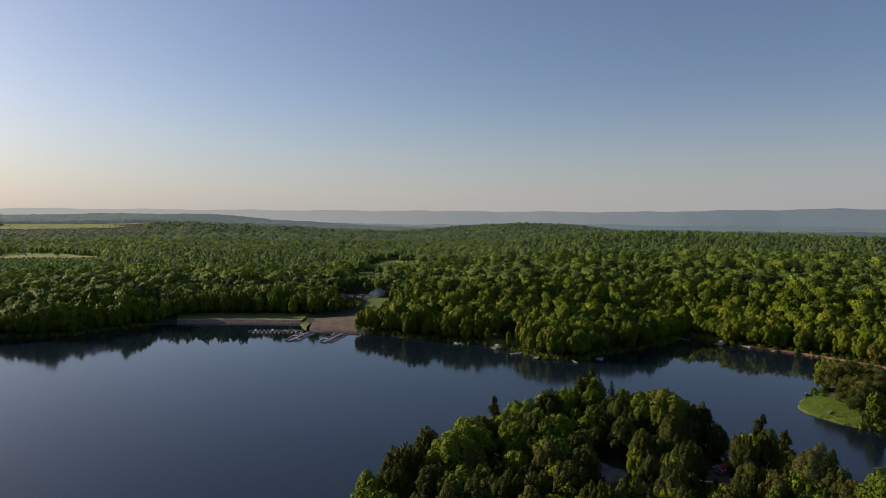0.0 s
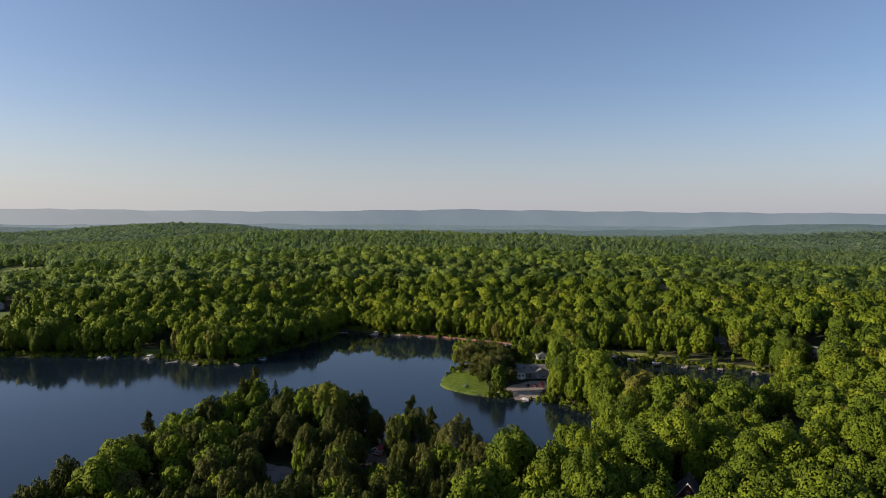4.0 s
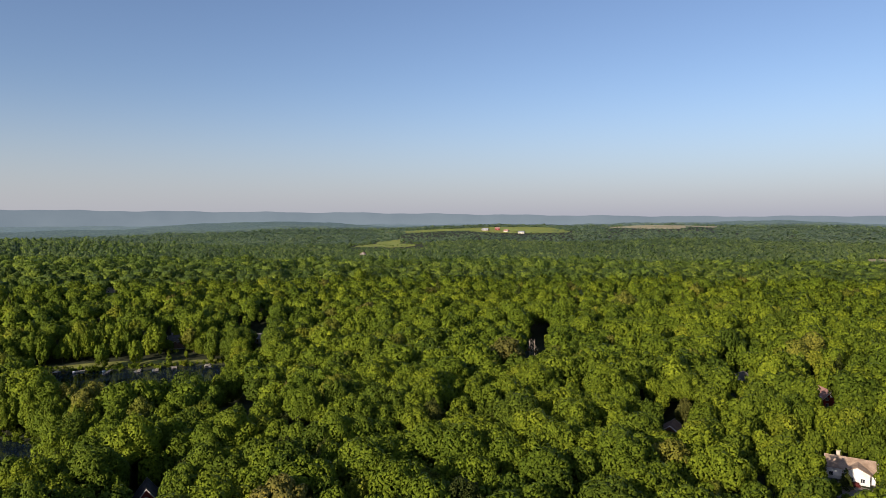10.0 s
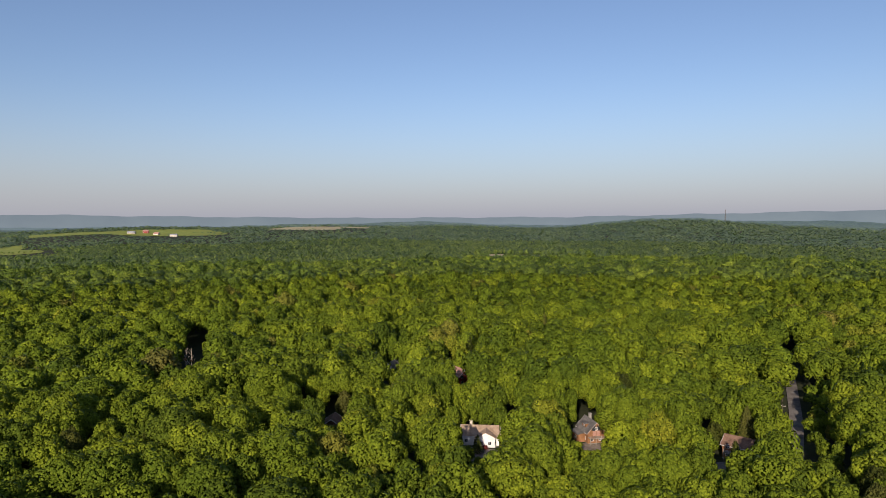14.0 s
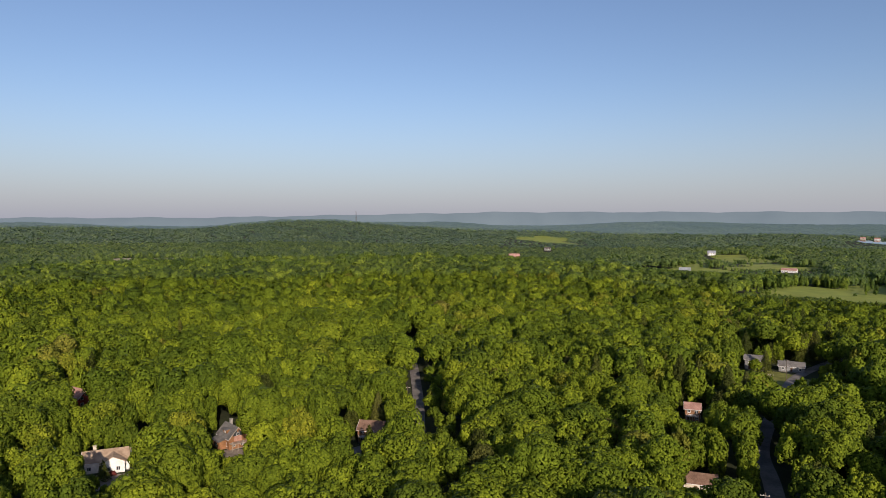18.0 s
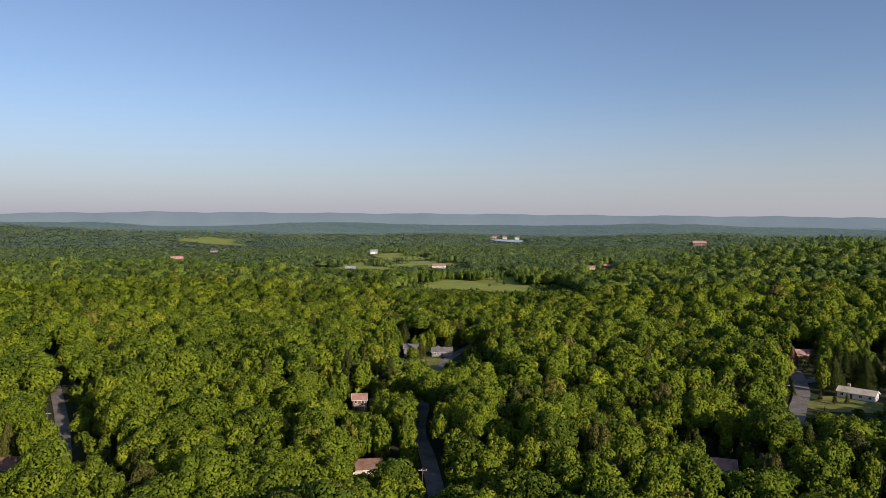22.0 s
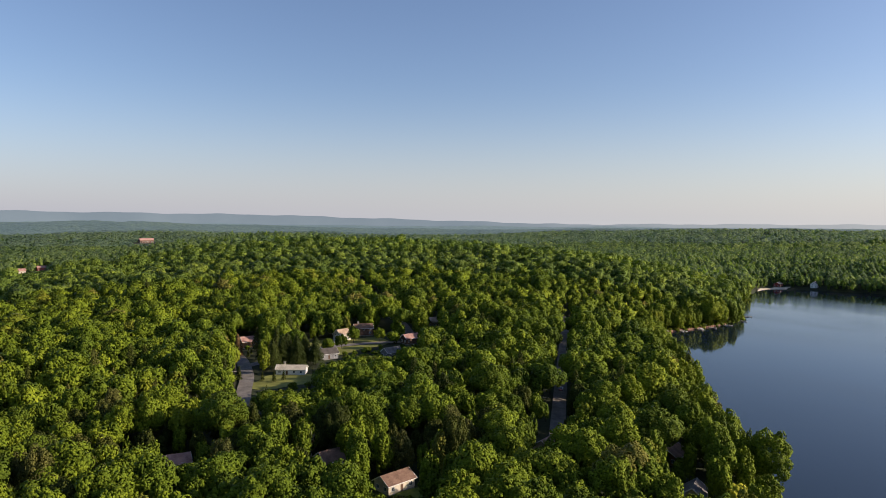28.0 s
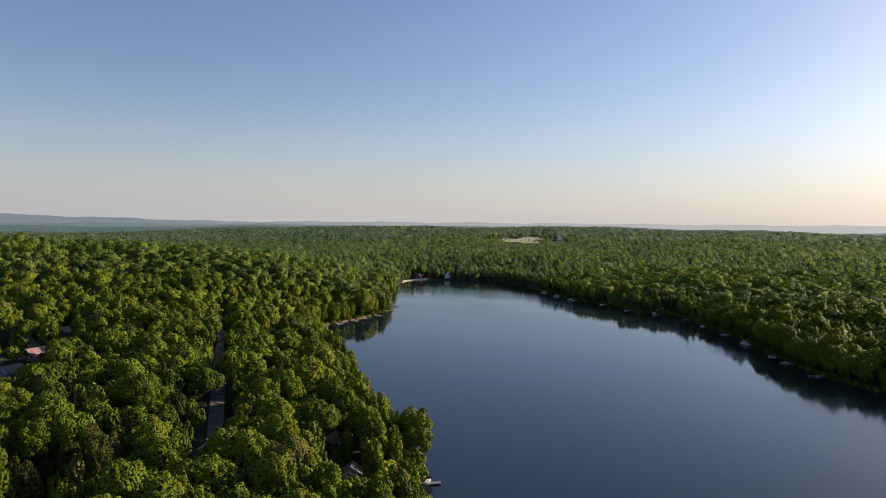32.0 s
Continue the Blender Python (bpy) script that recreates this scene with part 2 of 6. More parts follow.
BEIGE = surface("beige_siding", (0.36, 0.31, 0.24), (0.47, 0.41, 0.32), 2, 0.65)
BROWN = surface("brown_stained_boards", (0.11, 0.065, 0.04), (0.19, 0.11, 0.07), 2, 0.7)
PINE = surface("oiled_orange_pine_boards", (0.23, 0.112, 0.050), (0.35, 0.180, 0.090), 2, 0.55)
CEDAR = surface("reddish_cedar_boards", (0.20, 0.102, 0.052), (0.31, 0.170, 0.095), 2, 0.65)
RED = surface("barn_red_boards", (0.24, 0.045, 0.035), (0.34, 0.07, 0.05), 2, 0.7)
ROOF_TAN = surface("tan_shingles", (0.35, 0.25, 0.17), (0.47, 0.35, 0.25), 3, 0.9, bump=0.4)
ROOF_GREY = surface("grey_shingles", (0.14, 0.132, 0.125), (0.22, 0.21, 0.20), 3, 0.9, bump=0.4)
ROOF_DARK = surface("dark_shingles", (0.07, 0.06, 0.055), (0.13, 0.115, 0.10), 3, 0.9, bump=0.4)
ROOF_BROWN = surface("brown_shingles", (0.17, 0.10, 0.07), (0.27, 0.17, 0.12), 3, 0.9, bump=0.4)
ROOF_PINK = surface("faded_red_shingles", (0.36, 0.20, 0.16), (0.48, 0.29, 0.24), 3, 0.9, bump=0.4)
METAL = surface("pale_metal_roof", (0.55, 0.56, 0.57), (0.70, 0.71, 0.72), 1, 0.35, 0.6)
TIMBER = surface("weathered_grey_planks", (0.30, 0.27, 0.23), (0.46, 0.42, 0.37), 2.5, 0.85, bump=0.3)
RED_WALL = surface("reddish_timber_bulkhead", (0.26, 0.13, 0.085), (0.40, 0.22, 0.15), 1.5, 0.85, bump=0.3)
STONE = surface("grey_rubble_stone", (0.20, 0.19, 0.17), (0.36, 0.34, 0.31), 2.5, 0.9, bump=0.6)
TRIM = surface("white_trim", (0.74, 0.73, 0.71), (0.82, 0.81, 0.80), 3, 0.5)
HULL = surface("white_gelcoat", (0.72, 0.72, 0.71), (0.82, 0.82, 0.81), 1, 0.25, spec=0.5)
BLUE = surface("blue_canvas", (0.03, 0.07, 0.20), (0.06, 0.12, 0.30), 2, 0.8)
RUBBER = surface("black_rubber", (0.02, 0.02, 0.02), (0.04, 0.04, 0.04), 3, 0.8)
STEEL = surface("galvanised_steel", (0.38, 0.39, 0.40), (0.52, 0.53, 0.54), 2, 0.45, 0.8)
CAR_RED = surface("red_car_paint", (0.30, 0.03, 0.025), (0.36, 0.045, 0.035), 1, 0.25, spec=0.6)
CAR_DARK = surface("dark_car_paint", (0.03, 0.032, 0.04), (0.05, 0.052, 0.06), 1, 0.25, spec=0.6)
CAR_WHITE = surface("white_car_paint", (0.72, 0.72, 0.72), (0.80, 0.80, 0.80), 1, 0.25, spec=0.6)
# the ridge's blue haze is painted as colour and glow, paler sunwards
RIDGE, rt, rb = material("far_ridge_painted_haze", 1.0, 0, 0.0)
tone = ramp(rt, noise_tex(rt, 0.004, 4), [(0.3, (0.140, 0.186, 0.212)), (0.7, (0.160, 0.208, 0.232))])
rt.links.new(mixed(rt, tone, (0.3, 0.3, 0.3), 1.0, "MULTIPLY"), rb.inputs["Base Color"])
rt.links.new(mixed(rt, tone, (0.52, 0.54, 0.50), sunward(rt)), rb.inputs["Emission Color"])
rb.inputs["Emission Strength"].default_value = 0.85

GLASS, gt, gb = material("window_glass", 0.05, 0, 0.6)
gt.links.new(ramp(gt, noise_tex(gt, 0.7), [(0.3, (0.02, 0.025, 0.03)), (0.7, (0.05, 0.06, 0.07))]), gb.inputs["Base Color"])

WATER, at, ab = material("lake_water", 0.03, 0, 0.5)
ab.inputs["IOR"].default_value = 1.36
at.links.new(ramp(at, noise_tex(at, 0.006, 2), [(0.3, (0.006, 0.012, 0.020)), (0.7, (0.010, 0.018, 0.028))]), ab.inputs["Base Color"])
at.links.new(ramp(at, noise_tex(at, 0.007, 3, stretch=(1, 0.4, 1)), [(0.38, (0.02, 0.02, 0.02)), (0.62, (0.15, 0.15, 0.15))]), ab.inputs["Roughness"])
bumped(at, ab, noise_tex(at, 0.9, 3), 0.05, 0.10)

# ---- the plan: lake outline and lie of the land (metres; x east, y north of the camera's foot) ----
#@plan
# the waterline, stretch by stretch
NORTH_WEST = [(-324, 495), (-280, 503), (-262, 530), (-232, 560), (-197, 572), (-160, 573), (-122, 571), (-106, 537), (-63, 522), (-33, 508)]
NORTH = [(6, 489), (40, 471), (60, 437), (83, 427), (105, 441), (135, 464), (165, 488), (184, 516), (199, 494), (240, 453),
         (273, 403), (305, 346), (326, 298), (352, 264)]
COVE = [(347, 245), (323, 228), (289, 212), (257, 203), (238, 210), (235, 232), (245, 260), (257, 290), (271, 325), (268, 352), (248, 364), (230, 358), (205, 357),
        (190, 349), (172, 325), (170, 312), (176, 297), (188, 281), (200, 272)]
NEAR_BAY = [(206, 248), (192, 218), (166, 188), (140, 180), (122, 194), (114, 224), (102, 260), (84, 296), (62, 303)]
NEAR_SHORE = [(32, 274), (-6, 238), (-26, 185), (-42, 120), (-62, 60), (-84, 0), (-112, -78), (-166, -150), (-196, -178), (-212, -224), (-262, -292)]
SOUTH = [(-306, -372), (-340, -428), (-358, -443), (-414, -453), (-484, -476), (-520, -520), (-605, -590), (-705, -675), (-764, -685), (-803, -620)]
WEST = [(-825, -580), (-761, -478), (-692, -385), (-680, -330), (-646, -290), (-648, -252), (-571, -178), (-477, -106), (-439, -66),
        (-420, 20), (-440, 120), (-450, 250), (-420, 380), (-370, 460)]

# hills: azimuth, distance, height, spread along the sight line, spread across it
HILLS = [(14, 1550, 40, 480, 230), (24, 1450, 42, 450, 330), (38, 1300, 36, 420, 280), (58, 3000, 42, 450, 400), (78, 2480, 46, 320, 650),
         (98, 2700, 44, 700, 500), (118, 2700, 57, 420, 420), (131, 2900, 42, 420, 400), (118, 830, 17, 260, 330), (138, 780, 13, 220, 140)]
HILLS += [(150, 3400, 40, 500, 700), (188, 1080, 43, 280, 170), (200, 1000, 32, 330, 190), (209, 900, 22, 300, 140), (176, 3300, 36, 600, 700),
          (222, 2700, 38, 600, 600), (240, 2500, 46, 800, 600), (262, 2300, 40, 700, 700), (295, 2200, 44, 700, 900)]
HILLS += [(334, 3000, 72, 500, 700), (7, 2500, 54, 350, 260), (342, 2000, 20, 600, 300), (60, 900, 14, 400, 300), (90, 900, 12, 400, 300), (165, 350, 6, 200, 200)]


def rounded(points, n=4):
    """A closed outline through the points, without corners."""
    p = np.array(points, float)
    a, b, c, d = np.roll(p, 1, 0), p, np.roll(p, -1, 0), np.roll(p, -2, 0)
    out = []
    for k in range(n):
        t = k / n
        out.append(0.5 * ((2 * b) + (c - a) * t + (2 * a - 5 * b + 4 * c - d) * t * t + (3 * b - a - 3 * c + d) * t ** 3))
    return np.stack(out, 1).reshape(-1, 2)


SHORE = rounded(NORTH_WEST + NORTH + COVE + NEAR_BAY + NEAR_SHORE + SOUTH + WEST, 3)


def inside(poly, x, y):
    hit = np.zeros(np.shape(x), bool)
    for (x0, y0), (x1, y1) in zip(poly, np.roll(poly, -1, 0)):
        if y0 != y1:
            hit ^= ((y0 > y) != (y1 > y)) & (x < (x1 - x0) * (y - y0) / (y1 - y0) + x0)
    return hit


def to_line(line, x, y, closed=False):
    """Distance to a polyline."""
    line = np.asarray(line, float)
    best = np.full(np.shape(x), 1e9)
    ends = np.roll(line, -1, 0) if closed else line[1:]
    for (x0, y0), (x1, y1) in zip(line, ends):
        dx, dy = x1 - x0, y1 - y0
        t = np.clip(((x - x0) * dx + (y - y0) * dy) / max(dx * dx + dy * dy, 1e-9), 0, 1)
        best = np.minimum(best, np.hypot(x - x0 - t * dx, y - y0 - t * dy))
    return best


def at(az, d):
    return d * math.sin(math.radians(az)), d * math.cos(math.radians(az))


def from_shore(x, y):
    """Metres from the waterline: above 0 on land, below 0 in the lake."""
    x, y = np.asarray(x, float), np.asarray(y, float)
    out = np.full(x.shape, 400.0)
    near = np.hypot(x, y) < 1700
    d = to_line(SHORE, x[near], y[near], True)
    out[near] = np.where(inside(SHORE, x[near], y[near]), -d, d)
    return out


def ground(x, y, s=None):
    x, y = np.atleast_1d(np.asarray(x, float)), np.atleast_1d(np.asarray(y, float))
    s = from_shore(x, y) if s is None else s
    r = np.hypot(x, y)
    total = np.zeros(x.shape)
    for az, d, h, along, across in HILLS:
        cx, cy = at(az, d)
        u, v = (x - cx) * cx / d + (y - cy) * cy / d, (x - cx) * cy / d - (y - cy) * cx / d
        total += (h * np.exp(-0.5 * (u / along) ** 2 - 0.5 * (v / across) ** 2)) ** 2.5
    h = total ** 0.4 + np.clip((r - 1500) / 3300, 0, 1) * 30
    h = h + 4.0 + 2.0 * np.sin(x / 97 + 1) * np.sin(y / 83 + 2) + 3.0 * np.sin(x / 310 + y / 270) * np.clip(r / 1500, 0, 1)
    h = h + np.clip(r / 2500, 0, 1) * 5 * np.sin(x / 190 - y / 240) * np.sin(y / 170 + x / 400)
    rise = np.clip(s / 130, 0, 1)
    rise = rise * rise * (3 - 2 * rise)
    land = 0.45 + np.clip(s, 0, 12) * 0.10 + np.maximum(h - 1, 0.5) * rise
    return np.where(s > 0, land, np.maximum(-4.0, 0.45 + s * 1.2))
#@end

# roads: width, then the points of the middle line
ROADS = {
    "lane": (4.8, [(172, -133), (203, -158), (249, -193), (330, -250)]),
    "village_road": (5.4, [(66, -160), (92, -208), (110, -239), (126, -283), (140, -327), (150, -375), (152, -470), (160, -560)]),
    "side_road": (6.5, [(60, -352), (100, -345), (140, -327), (175, -318)]),
    "hill_road": (7.0, [(-25, -262), (-28, -318), (-34, -367), (-30, -420), (0, -470)]),
    "close": (6.0, [(-34, -380), (-75, -408), (-110, -412), (-140, -405)]),
    "shore_road": (6.2, [(-136, -225), (-148, -244), (-196, -320), (-278, -449), (-300, -485)]),
    "top_road": (6.0, [(-140, -405), (-152, -470), (-150, -540), (-165, -640)]),
}
DAM = [(-214, 579), (-197, 582), (-160, 583), (-122, 581), (-72, 590)]
# open ground: name, middle, half sizes, turn (degrees), surface
OPEN = []


def clearing(*row):
    OPEN.append(row)


clearing("lawn", 180, 316, 13, 25, -16, "GRASS")
clearing("lawn", 204, 330, 20, 12, 20, "GRASS")
clearing("lawn", 238, 346, 24, 9, 20, "GRASS")
clearing("forecourt", 204, 288, 16, 9, 32, "GRAVEL")
clearing("lawn", 335, 307, 48, 4.6, -60, "DRY_GRASS")
clearing("drive", 58, 227, 5, 13, 5, "ASPHALT")
clearing("lawn", 45, 480, 15, 7, -30, "GRASS")
clearing("lawn", -62, 640, 12, 40, 0, "GRASS")
clearing("car_park", -91, 690, 26, 12, 10, "GRAVEL")
clearing("lawn", -30, 676, 26, 10, 0, "GRASS")
clearing("lawn", -50, -343, 19, 13, 10, "DRY_GRASS")
clearing("lawn", -95, -412, 30, 20, 20, "DRY_GRASS")
clearing("lawn", 118, -300, 12, 10, 0, "DRY_GRASS")
clearing("lawn", 150, -345, 26, 18, 0, "DRY_GRASS")
clearing("lawn", 96, -180, 8, 6, 0, "GRASS")
clearing("drive", 227, -55, 7, 7, 0, "GRAVEL")
clearing("drive", 226, -93, 5, 6, 0, "GRAVEL")
clearing("drive", 198, -130, 5, 7, 30, "ASPHALT")
clearing("lawn", -170, -154, 5, 10, -40, "GRASS")
clearing("yard", 93, 228, 10, 7, 0, "EARTH")
clearing("lawn", -70, -188, 10, 8, 30, "GRASS")
clearing("hayfield", 281, -815, 58, 105, -160.4, "MEADOW")
clearing("hayfield", 530, -1180, 52, 84, -155.8, "MEADOW")
clearing("hayfield", 575, -1010, 40, 95, -150.6, "MEADOW")
clearing("hayfield", 700, -1380, 50, 90, -153, "MEADOW")
clearing("far_lake", 690, -2230, 62, 110, -163, "WATER")
clearing("hayfield", 2240, 575, 90, 300, 12, "MEADOW")
clearing("hayfield", 1755, 727, 110, 50, 20, "MEADOW")
clearing("stubble_field", 1290, -375, 60, 100, 16, "STUBBLE")
clearing("hayfield", 2500, 10, 120, 190, 0, "STUBBLE")
clearing("stubble_field", -1534, -1023, 50, 60, -236, "STUBBLE")
clearing("hayfield", -700, 1150, 110, 60, 30, "MEADOW")
clearing("hayfield", -86, 1150, 26, 46, -5, "MEADOW")
clearing("hayfield", -104, 945, 14, 26, 10, "MEADOW")
clearing("hayfield", 1500, -1700, 150, 70, -30, "MEADOW")
clearing("hayfield", -1250, 2250, 260, 110, 30, "MEADOW")

# houses: middle, turn of the ridge, length, depth, eaves, ridge rise, wall, roof, extras, label
PLOTS = []


def plot(*row):
    PLOTS.append(row)


plot(217, 306, 118, 19, 9, 3.6, 3.0, "GREY_SIDING", "ROOF_GREY", "porch dormer gable_end", "grey lakeside clubhouse with a bay porch")
plot(254, 345, 30, 8, 6, 3.0, 2.2, "WHITE", "ROOF_GREY", "", "small white cottage behind the lawn")
plot(97, 232, 60, 4, 3, 2.6, 1.0, "RED", "RED", "", "small red wooden shed in a clearing")
plot(103, 200, 20, 14, 8, 4.5, 2.4, "GREY_SIDING", "ROOF_DARK", "deep", "dark grey house under the trees")
plot(-66, 684, 15, 18, 10, 4.0, 3.2, "WHITE", "METAL", "", "pale blue-grey boathouse with a metal roof")
plot(520, 500, 60, 11, 8, 5.0, 3.0, "CREAM", "ROOF_BROWN", "hidden", "tall cream house high in the woods")
plot(372, 305, -45, 11, 8, 5.0, 3.2, "BROWN", "ROOF_DARK", "chimney hidden", "tall brown lake house with a stone chimney")
plot(400, 262, -30, 12, 8, 3.2, 2.6, "GREY_SIDING", "ROOF_GREY", "hidden", "grey cabin at the end of the cove")
plot(1320, 605, 70, 20, 12, 5.5, 4.5, "BEIGE", "ROOF_PINK", "", "large beige farmhouse with a faded red roof")
plot(160, 143, 50, 9, 7, 5.0, 4.5, "RED", "ROOF_DARK", "hidden", "steep red gabled cottage among the trees")
plot(240, -57, 16, 13.5, 8.5, 3.8, 2.4, "WHITE", "ROOF_TAN", "chimney gable", "white two-storey house with a tan hipped roof")
plot(327, -67, 70, 10, 7, 4.5, 3.2, "RED", "ROOF_PINK", "hidden sunny", "barn-red cabin deep in the woods")
plot(357, -36, 120, 9, 7, 3.0, 2.2, "WHITE", "ROOF_GREY", "hidden", "small white cottage almost hidden by trees")
plot(235, -97.5, 88, 9.5, 6.6, 4.3, 3.4, "PINE", "ROOF_GREY", "deck chimney lean_to", "orange timber chalet with a balcony and grey roof")
plot(206, -140, 52, 11, 8, 4.8, 2.4, "CEDAR", "ROOF_BROWN", "balcony hidden", "cedar house with white trim beside a drive")
plot(262, -4, 100, 9, 7, 3.4, 2.4, "BROWN", "ROOF_BROWN", "hidden", "brown cabin under the crowns")
plot(145, -254, 60, 5.8, 7, 5.2, 1.7, "CEDAR", "ROOF_PINK", "balcony", "reddish two-storey house with a porch")
plot(106, -188, 60, 11.5, 6.8, 3.2, 2.0, "CREAM", "ROOF_BROWN", "hidden sunny", "cream cottage with a brown roof")
plot(172, -364, 66, 9.5, 7, 5.4, 2.0, "GREY_SIDING", "ROOF_GREY", "", "grey two-storey house by the junction")
plot(157, -374, 66, 12, 7, 3.0, 2.0, "GREY_SIDING", "ROOF_GREY", "", "low grey bungalow by the junction")
plot(1055, -1090, 40, 24, 12, 6.0, 5.0, "RED", "ROOF_PINK", "", "red barn with a faded roof")
plot(795, -1464, 60, 17, 11, 6.0, 5.0, "WHITE", "METAL", "", "white farmhouse on the meadow hill")
plot(556, -945, 60, 16, 11, 5.0, 4.0, "BEIGE", "METAL", "", "pale barn beside the hay meadow")
plot(470, -1105, 80, 22, 9, 4.0, 3.0, "WHITE", "ROOF_PINK", "", "long low white farm building")
plot(1230, -1400, 60, 16, 11, 5.0, 4.0, "GREY_SIDING", "ROOF_DARK", "", "dark roofed house among far trees")
plot(-56, -357, 112, 15, 7, 3.0, 1.6, "WHITE", "CREAM", "chimney", "white bungalow with a pale low roof on a lawn")
plot(-99, -428, 60, 8.5, 7, 4.6, 2.8, "CREAM", "ROOF_TAN", "", "cream house on the hillside lawn")
plot(-116, -440, 95, 12, 7, 5.0, 2.4, "BROWN", "ROOF_BROWN", "chimney", "brown ranch house on the hillside lawn")
plot(-41, -432, 75, 9, 7, 4.0, 2.6, "CEDAR", "ROOF_PINK", "hidden", "reddish house behind two dark conifers")
plot(-80, -384, 80, 11, 7, 3.4, 2.4, "GREY_SIDING", "ROOF_DARK", "", "dark grey bungalow among bushes")
plot(-115, -372, 70, 10, 7, 3.4, 2.4, "GREY_SIDING", "ROOF_GREY", "hidden", "grey bungalow half hidden by trees")
plot(-137, -404, 75, 10, 7, 3.6, 2.2, "BROWN", "ROOF_PINK", "", "brown bungalow with a faded red roof")
plot(-170, -448, 70, 10, 7, 4.0, 2.6, "BEIGE", "ROOF_TAN", "hidden", "beige house under tall trees")
plot(1, -231, 84, 9, 7, 4.8, 2.0, "CEDAR", "ROOF_PINK", "hidden", "faded reddish house among the trees")
plot(-47, -216, 70, 10, 9, 4.6, 3.0, "BROWN", "ROOF_BROWN", "hidden", "brown steep-roofed house under a spruce")
plot(-62, -197, 67, 10.5, 6.8, 3.2, 2.0, "CREAM", "ROOF_BROWN", "", "long cream house with a brown roof")
plot(-126, -214, 60, 10, 7, 3.4, 2.2, "BEIGE", "ROOF_PINK", "hidden", "low house with a faded roof by the road")
plot(-151, -167, 50, 9, 7, 3.2, 2.6, "BEIGE", "ROOF_GREY", "hidden", "lakeside cottage with a weathered grey roof")
plot(-168, -197, 60, 10, 7, 3.2, 2.2, "CEDAR", "ROOF_BROWN", "hidden", "reddish cabin near the shore")
plot(-139, -156, 40, 9, 7, 3.2, 2.2, "BEIGE", "ROOF_DARK", "deep", "dark roofed cottage near the shore")
plot(-800, -668, 60, 11, 8, 5.5, 3.0, "WHITE", "ROOF_GREY", "", "tall white house on the far shore")
plot(-770, -700, 60, 18, 8, 3.5, 2.4, "RED", "ROOF_GREY", "", "reddish beach house by the sand")
plot(-1593, -943, 60, 26, 12, 6.0, 5.0, "WHITE", "METAL", "", "white farm buildings on the far hill")
plot(2190, 560, 10, 22, 11, 5.0, 4.0, "BEIGE", "METAL", "", "white farm building among far fields")
plot(2160, 482, 20, 16, 10, 5.0, 4.0, "CREAM", "ROOF_PINK", "", "cream farm building among far fields")
plot(2120, 425, 10, 20, 10, 4.5, 3.5, "CREAM", "METAL", "", "long white barn among far fields")
plot(2220, 526, 0, 16, 12, 7.0, 4.0, "RED", "ROOF_PINK", "", "red barn among far fields")
plot(180, -1129, 70, 14, 8, 4.0, 3.0, "RED", "ROOF_PINK", "", "red-roofed house in the far valley")
plot(204, -1113, 70, 11, 8, 3.6, 3.0, "CREAM", "ROOF_PINK", "", "cream house in the far valley")
plot(740, -2345, 80, 15, 9, 5.0, 3.5, "WHITE", "ROOF_PINK", "", "white house beyond the far lake")
plot(776, -2335, 80, 15, 9, 5.0, 3.5, "BEIGE", "ROOF_PINK", "", "red-roofed house beyond the far lake")
plot(700, -2362, 80, 15, 9, 5.0, 3.5, "WHITE", "METAL", "", "pale barn beyond the far lake")
plot(80, -2180, 70, 40, 16, 8.0, 6.0, "BROWN", "ROOF_PINK", "", "brown barn on the far slope")
SURFACES = {"WATER": WATER, "GRASS": GRASS, "DRY_GRASS": DRY_GRASS, "GRAVEL": GRAVEL, "ASPHALT": ASPHALT, "MEADOW": MEADOW, "STUBBLE": STUBBLE, "SAND": SAND, "EARTH": EARTH,
            "WHITE": WHITE, "CREAM": CREAM, "GREY_SIDING": GREY_SIDING, "BEIGE": BEIGE, "BROWN": BROWN, "CEDAR": CEDAR, "PINE": PINE, "RED": RED,
            "ROOF_TAN": ROOF_TAN, "ROOF_GREY": ROOF_GREY, "ROOF_DARK": ROOF_DARK, "ROOF_BROWN": ROOF_BROWN, "ROOF_PINK": ROOF_PINK, "METAL": METAL}


# ---- mesh helpers ----
def mesh_of(name, verts, tris, mats, smooth=None, tint=None):
    """A mesh of triangles from arrays."""
    me = bpy.data.meshes.new(name)
    v, f = np.asarray(verts, np.float32), np.asarray(tris, np.int32)
    me.vertices.add(len(v))
    me.vertices.foreach_set("co", v.ravel())
    me.loops.add(len(f) * 3)
    me.loops.foreach_set("vertex_index", f.ravel())
    me.polygons.add(len(f))
    me.polygons.foreach_set("loop_start", np.arange(0, len(f) * 3, 3, dtype=np.int32))
    if smooth is not None:
        me.polygons.foreach_set("use_smooth", np.broadcast_to(np.asarray(smooth, bool), len(f)).copy())
    if tint is not None:
        me.attributes.new("tint", "FLOAT", "POINT").data.foreach_set("value", np.asarray(tint, np.float32))
    me.update(calc_edges=True)
    for m in mats:
        me.materials.append(m)
    return me


def part(name, bm, mat, parent=None, label=""):
    me = bpy.data.meshes.new(name)
    bm.to_mesh(me)
    bm.free()
    me.materials.append(mat)
    ob = new(name, me)
    ob.parent = parent
    return tagged(ob, label)


def thing(name, m, label, category, group=""):
    e = new(name)
    e.empty_display_size = 0.5
    e.matrix_world = m
    return tagged(e, label, category, group)


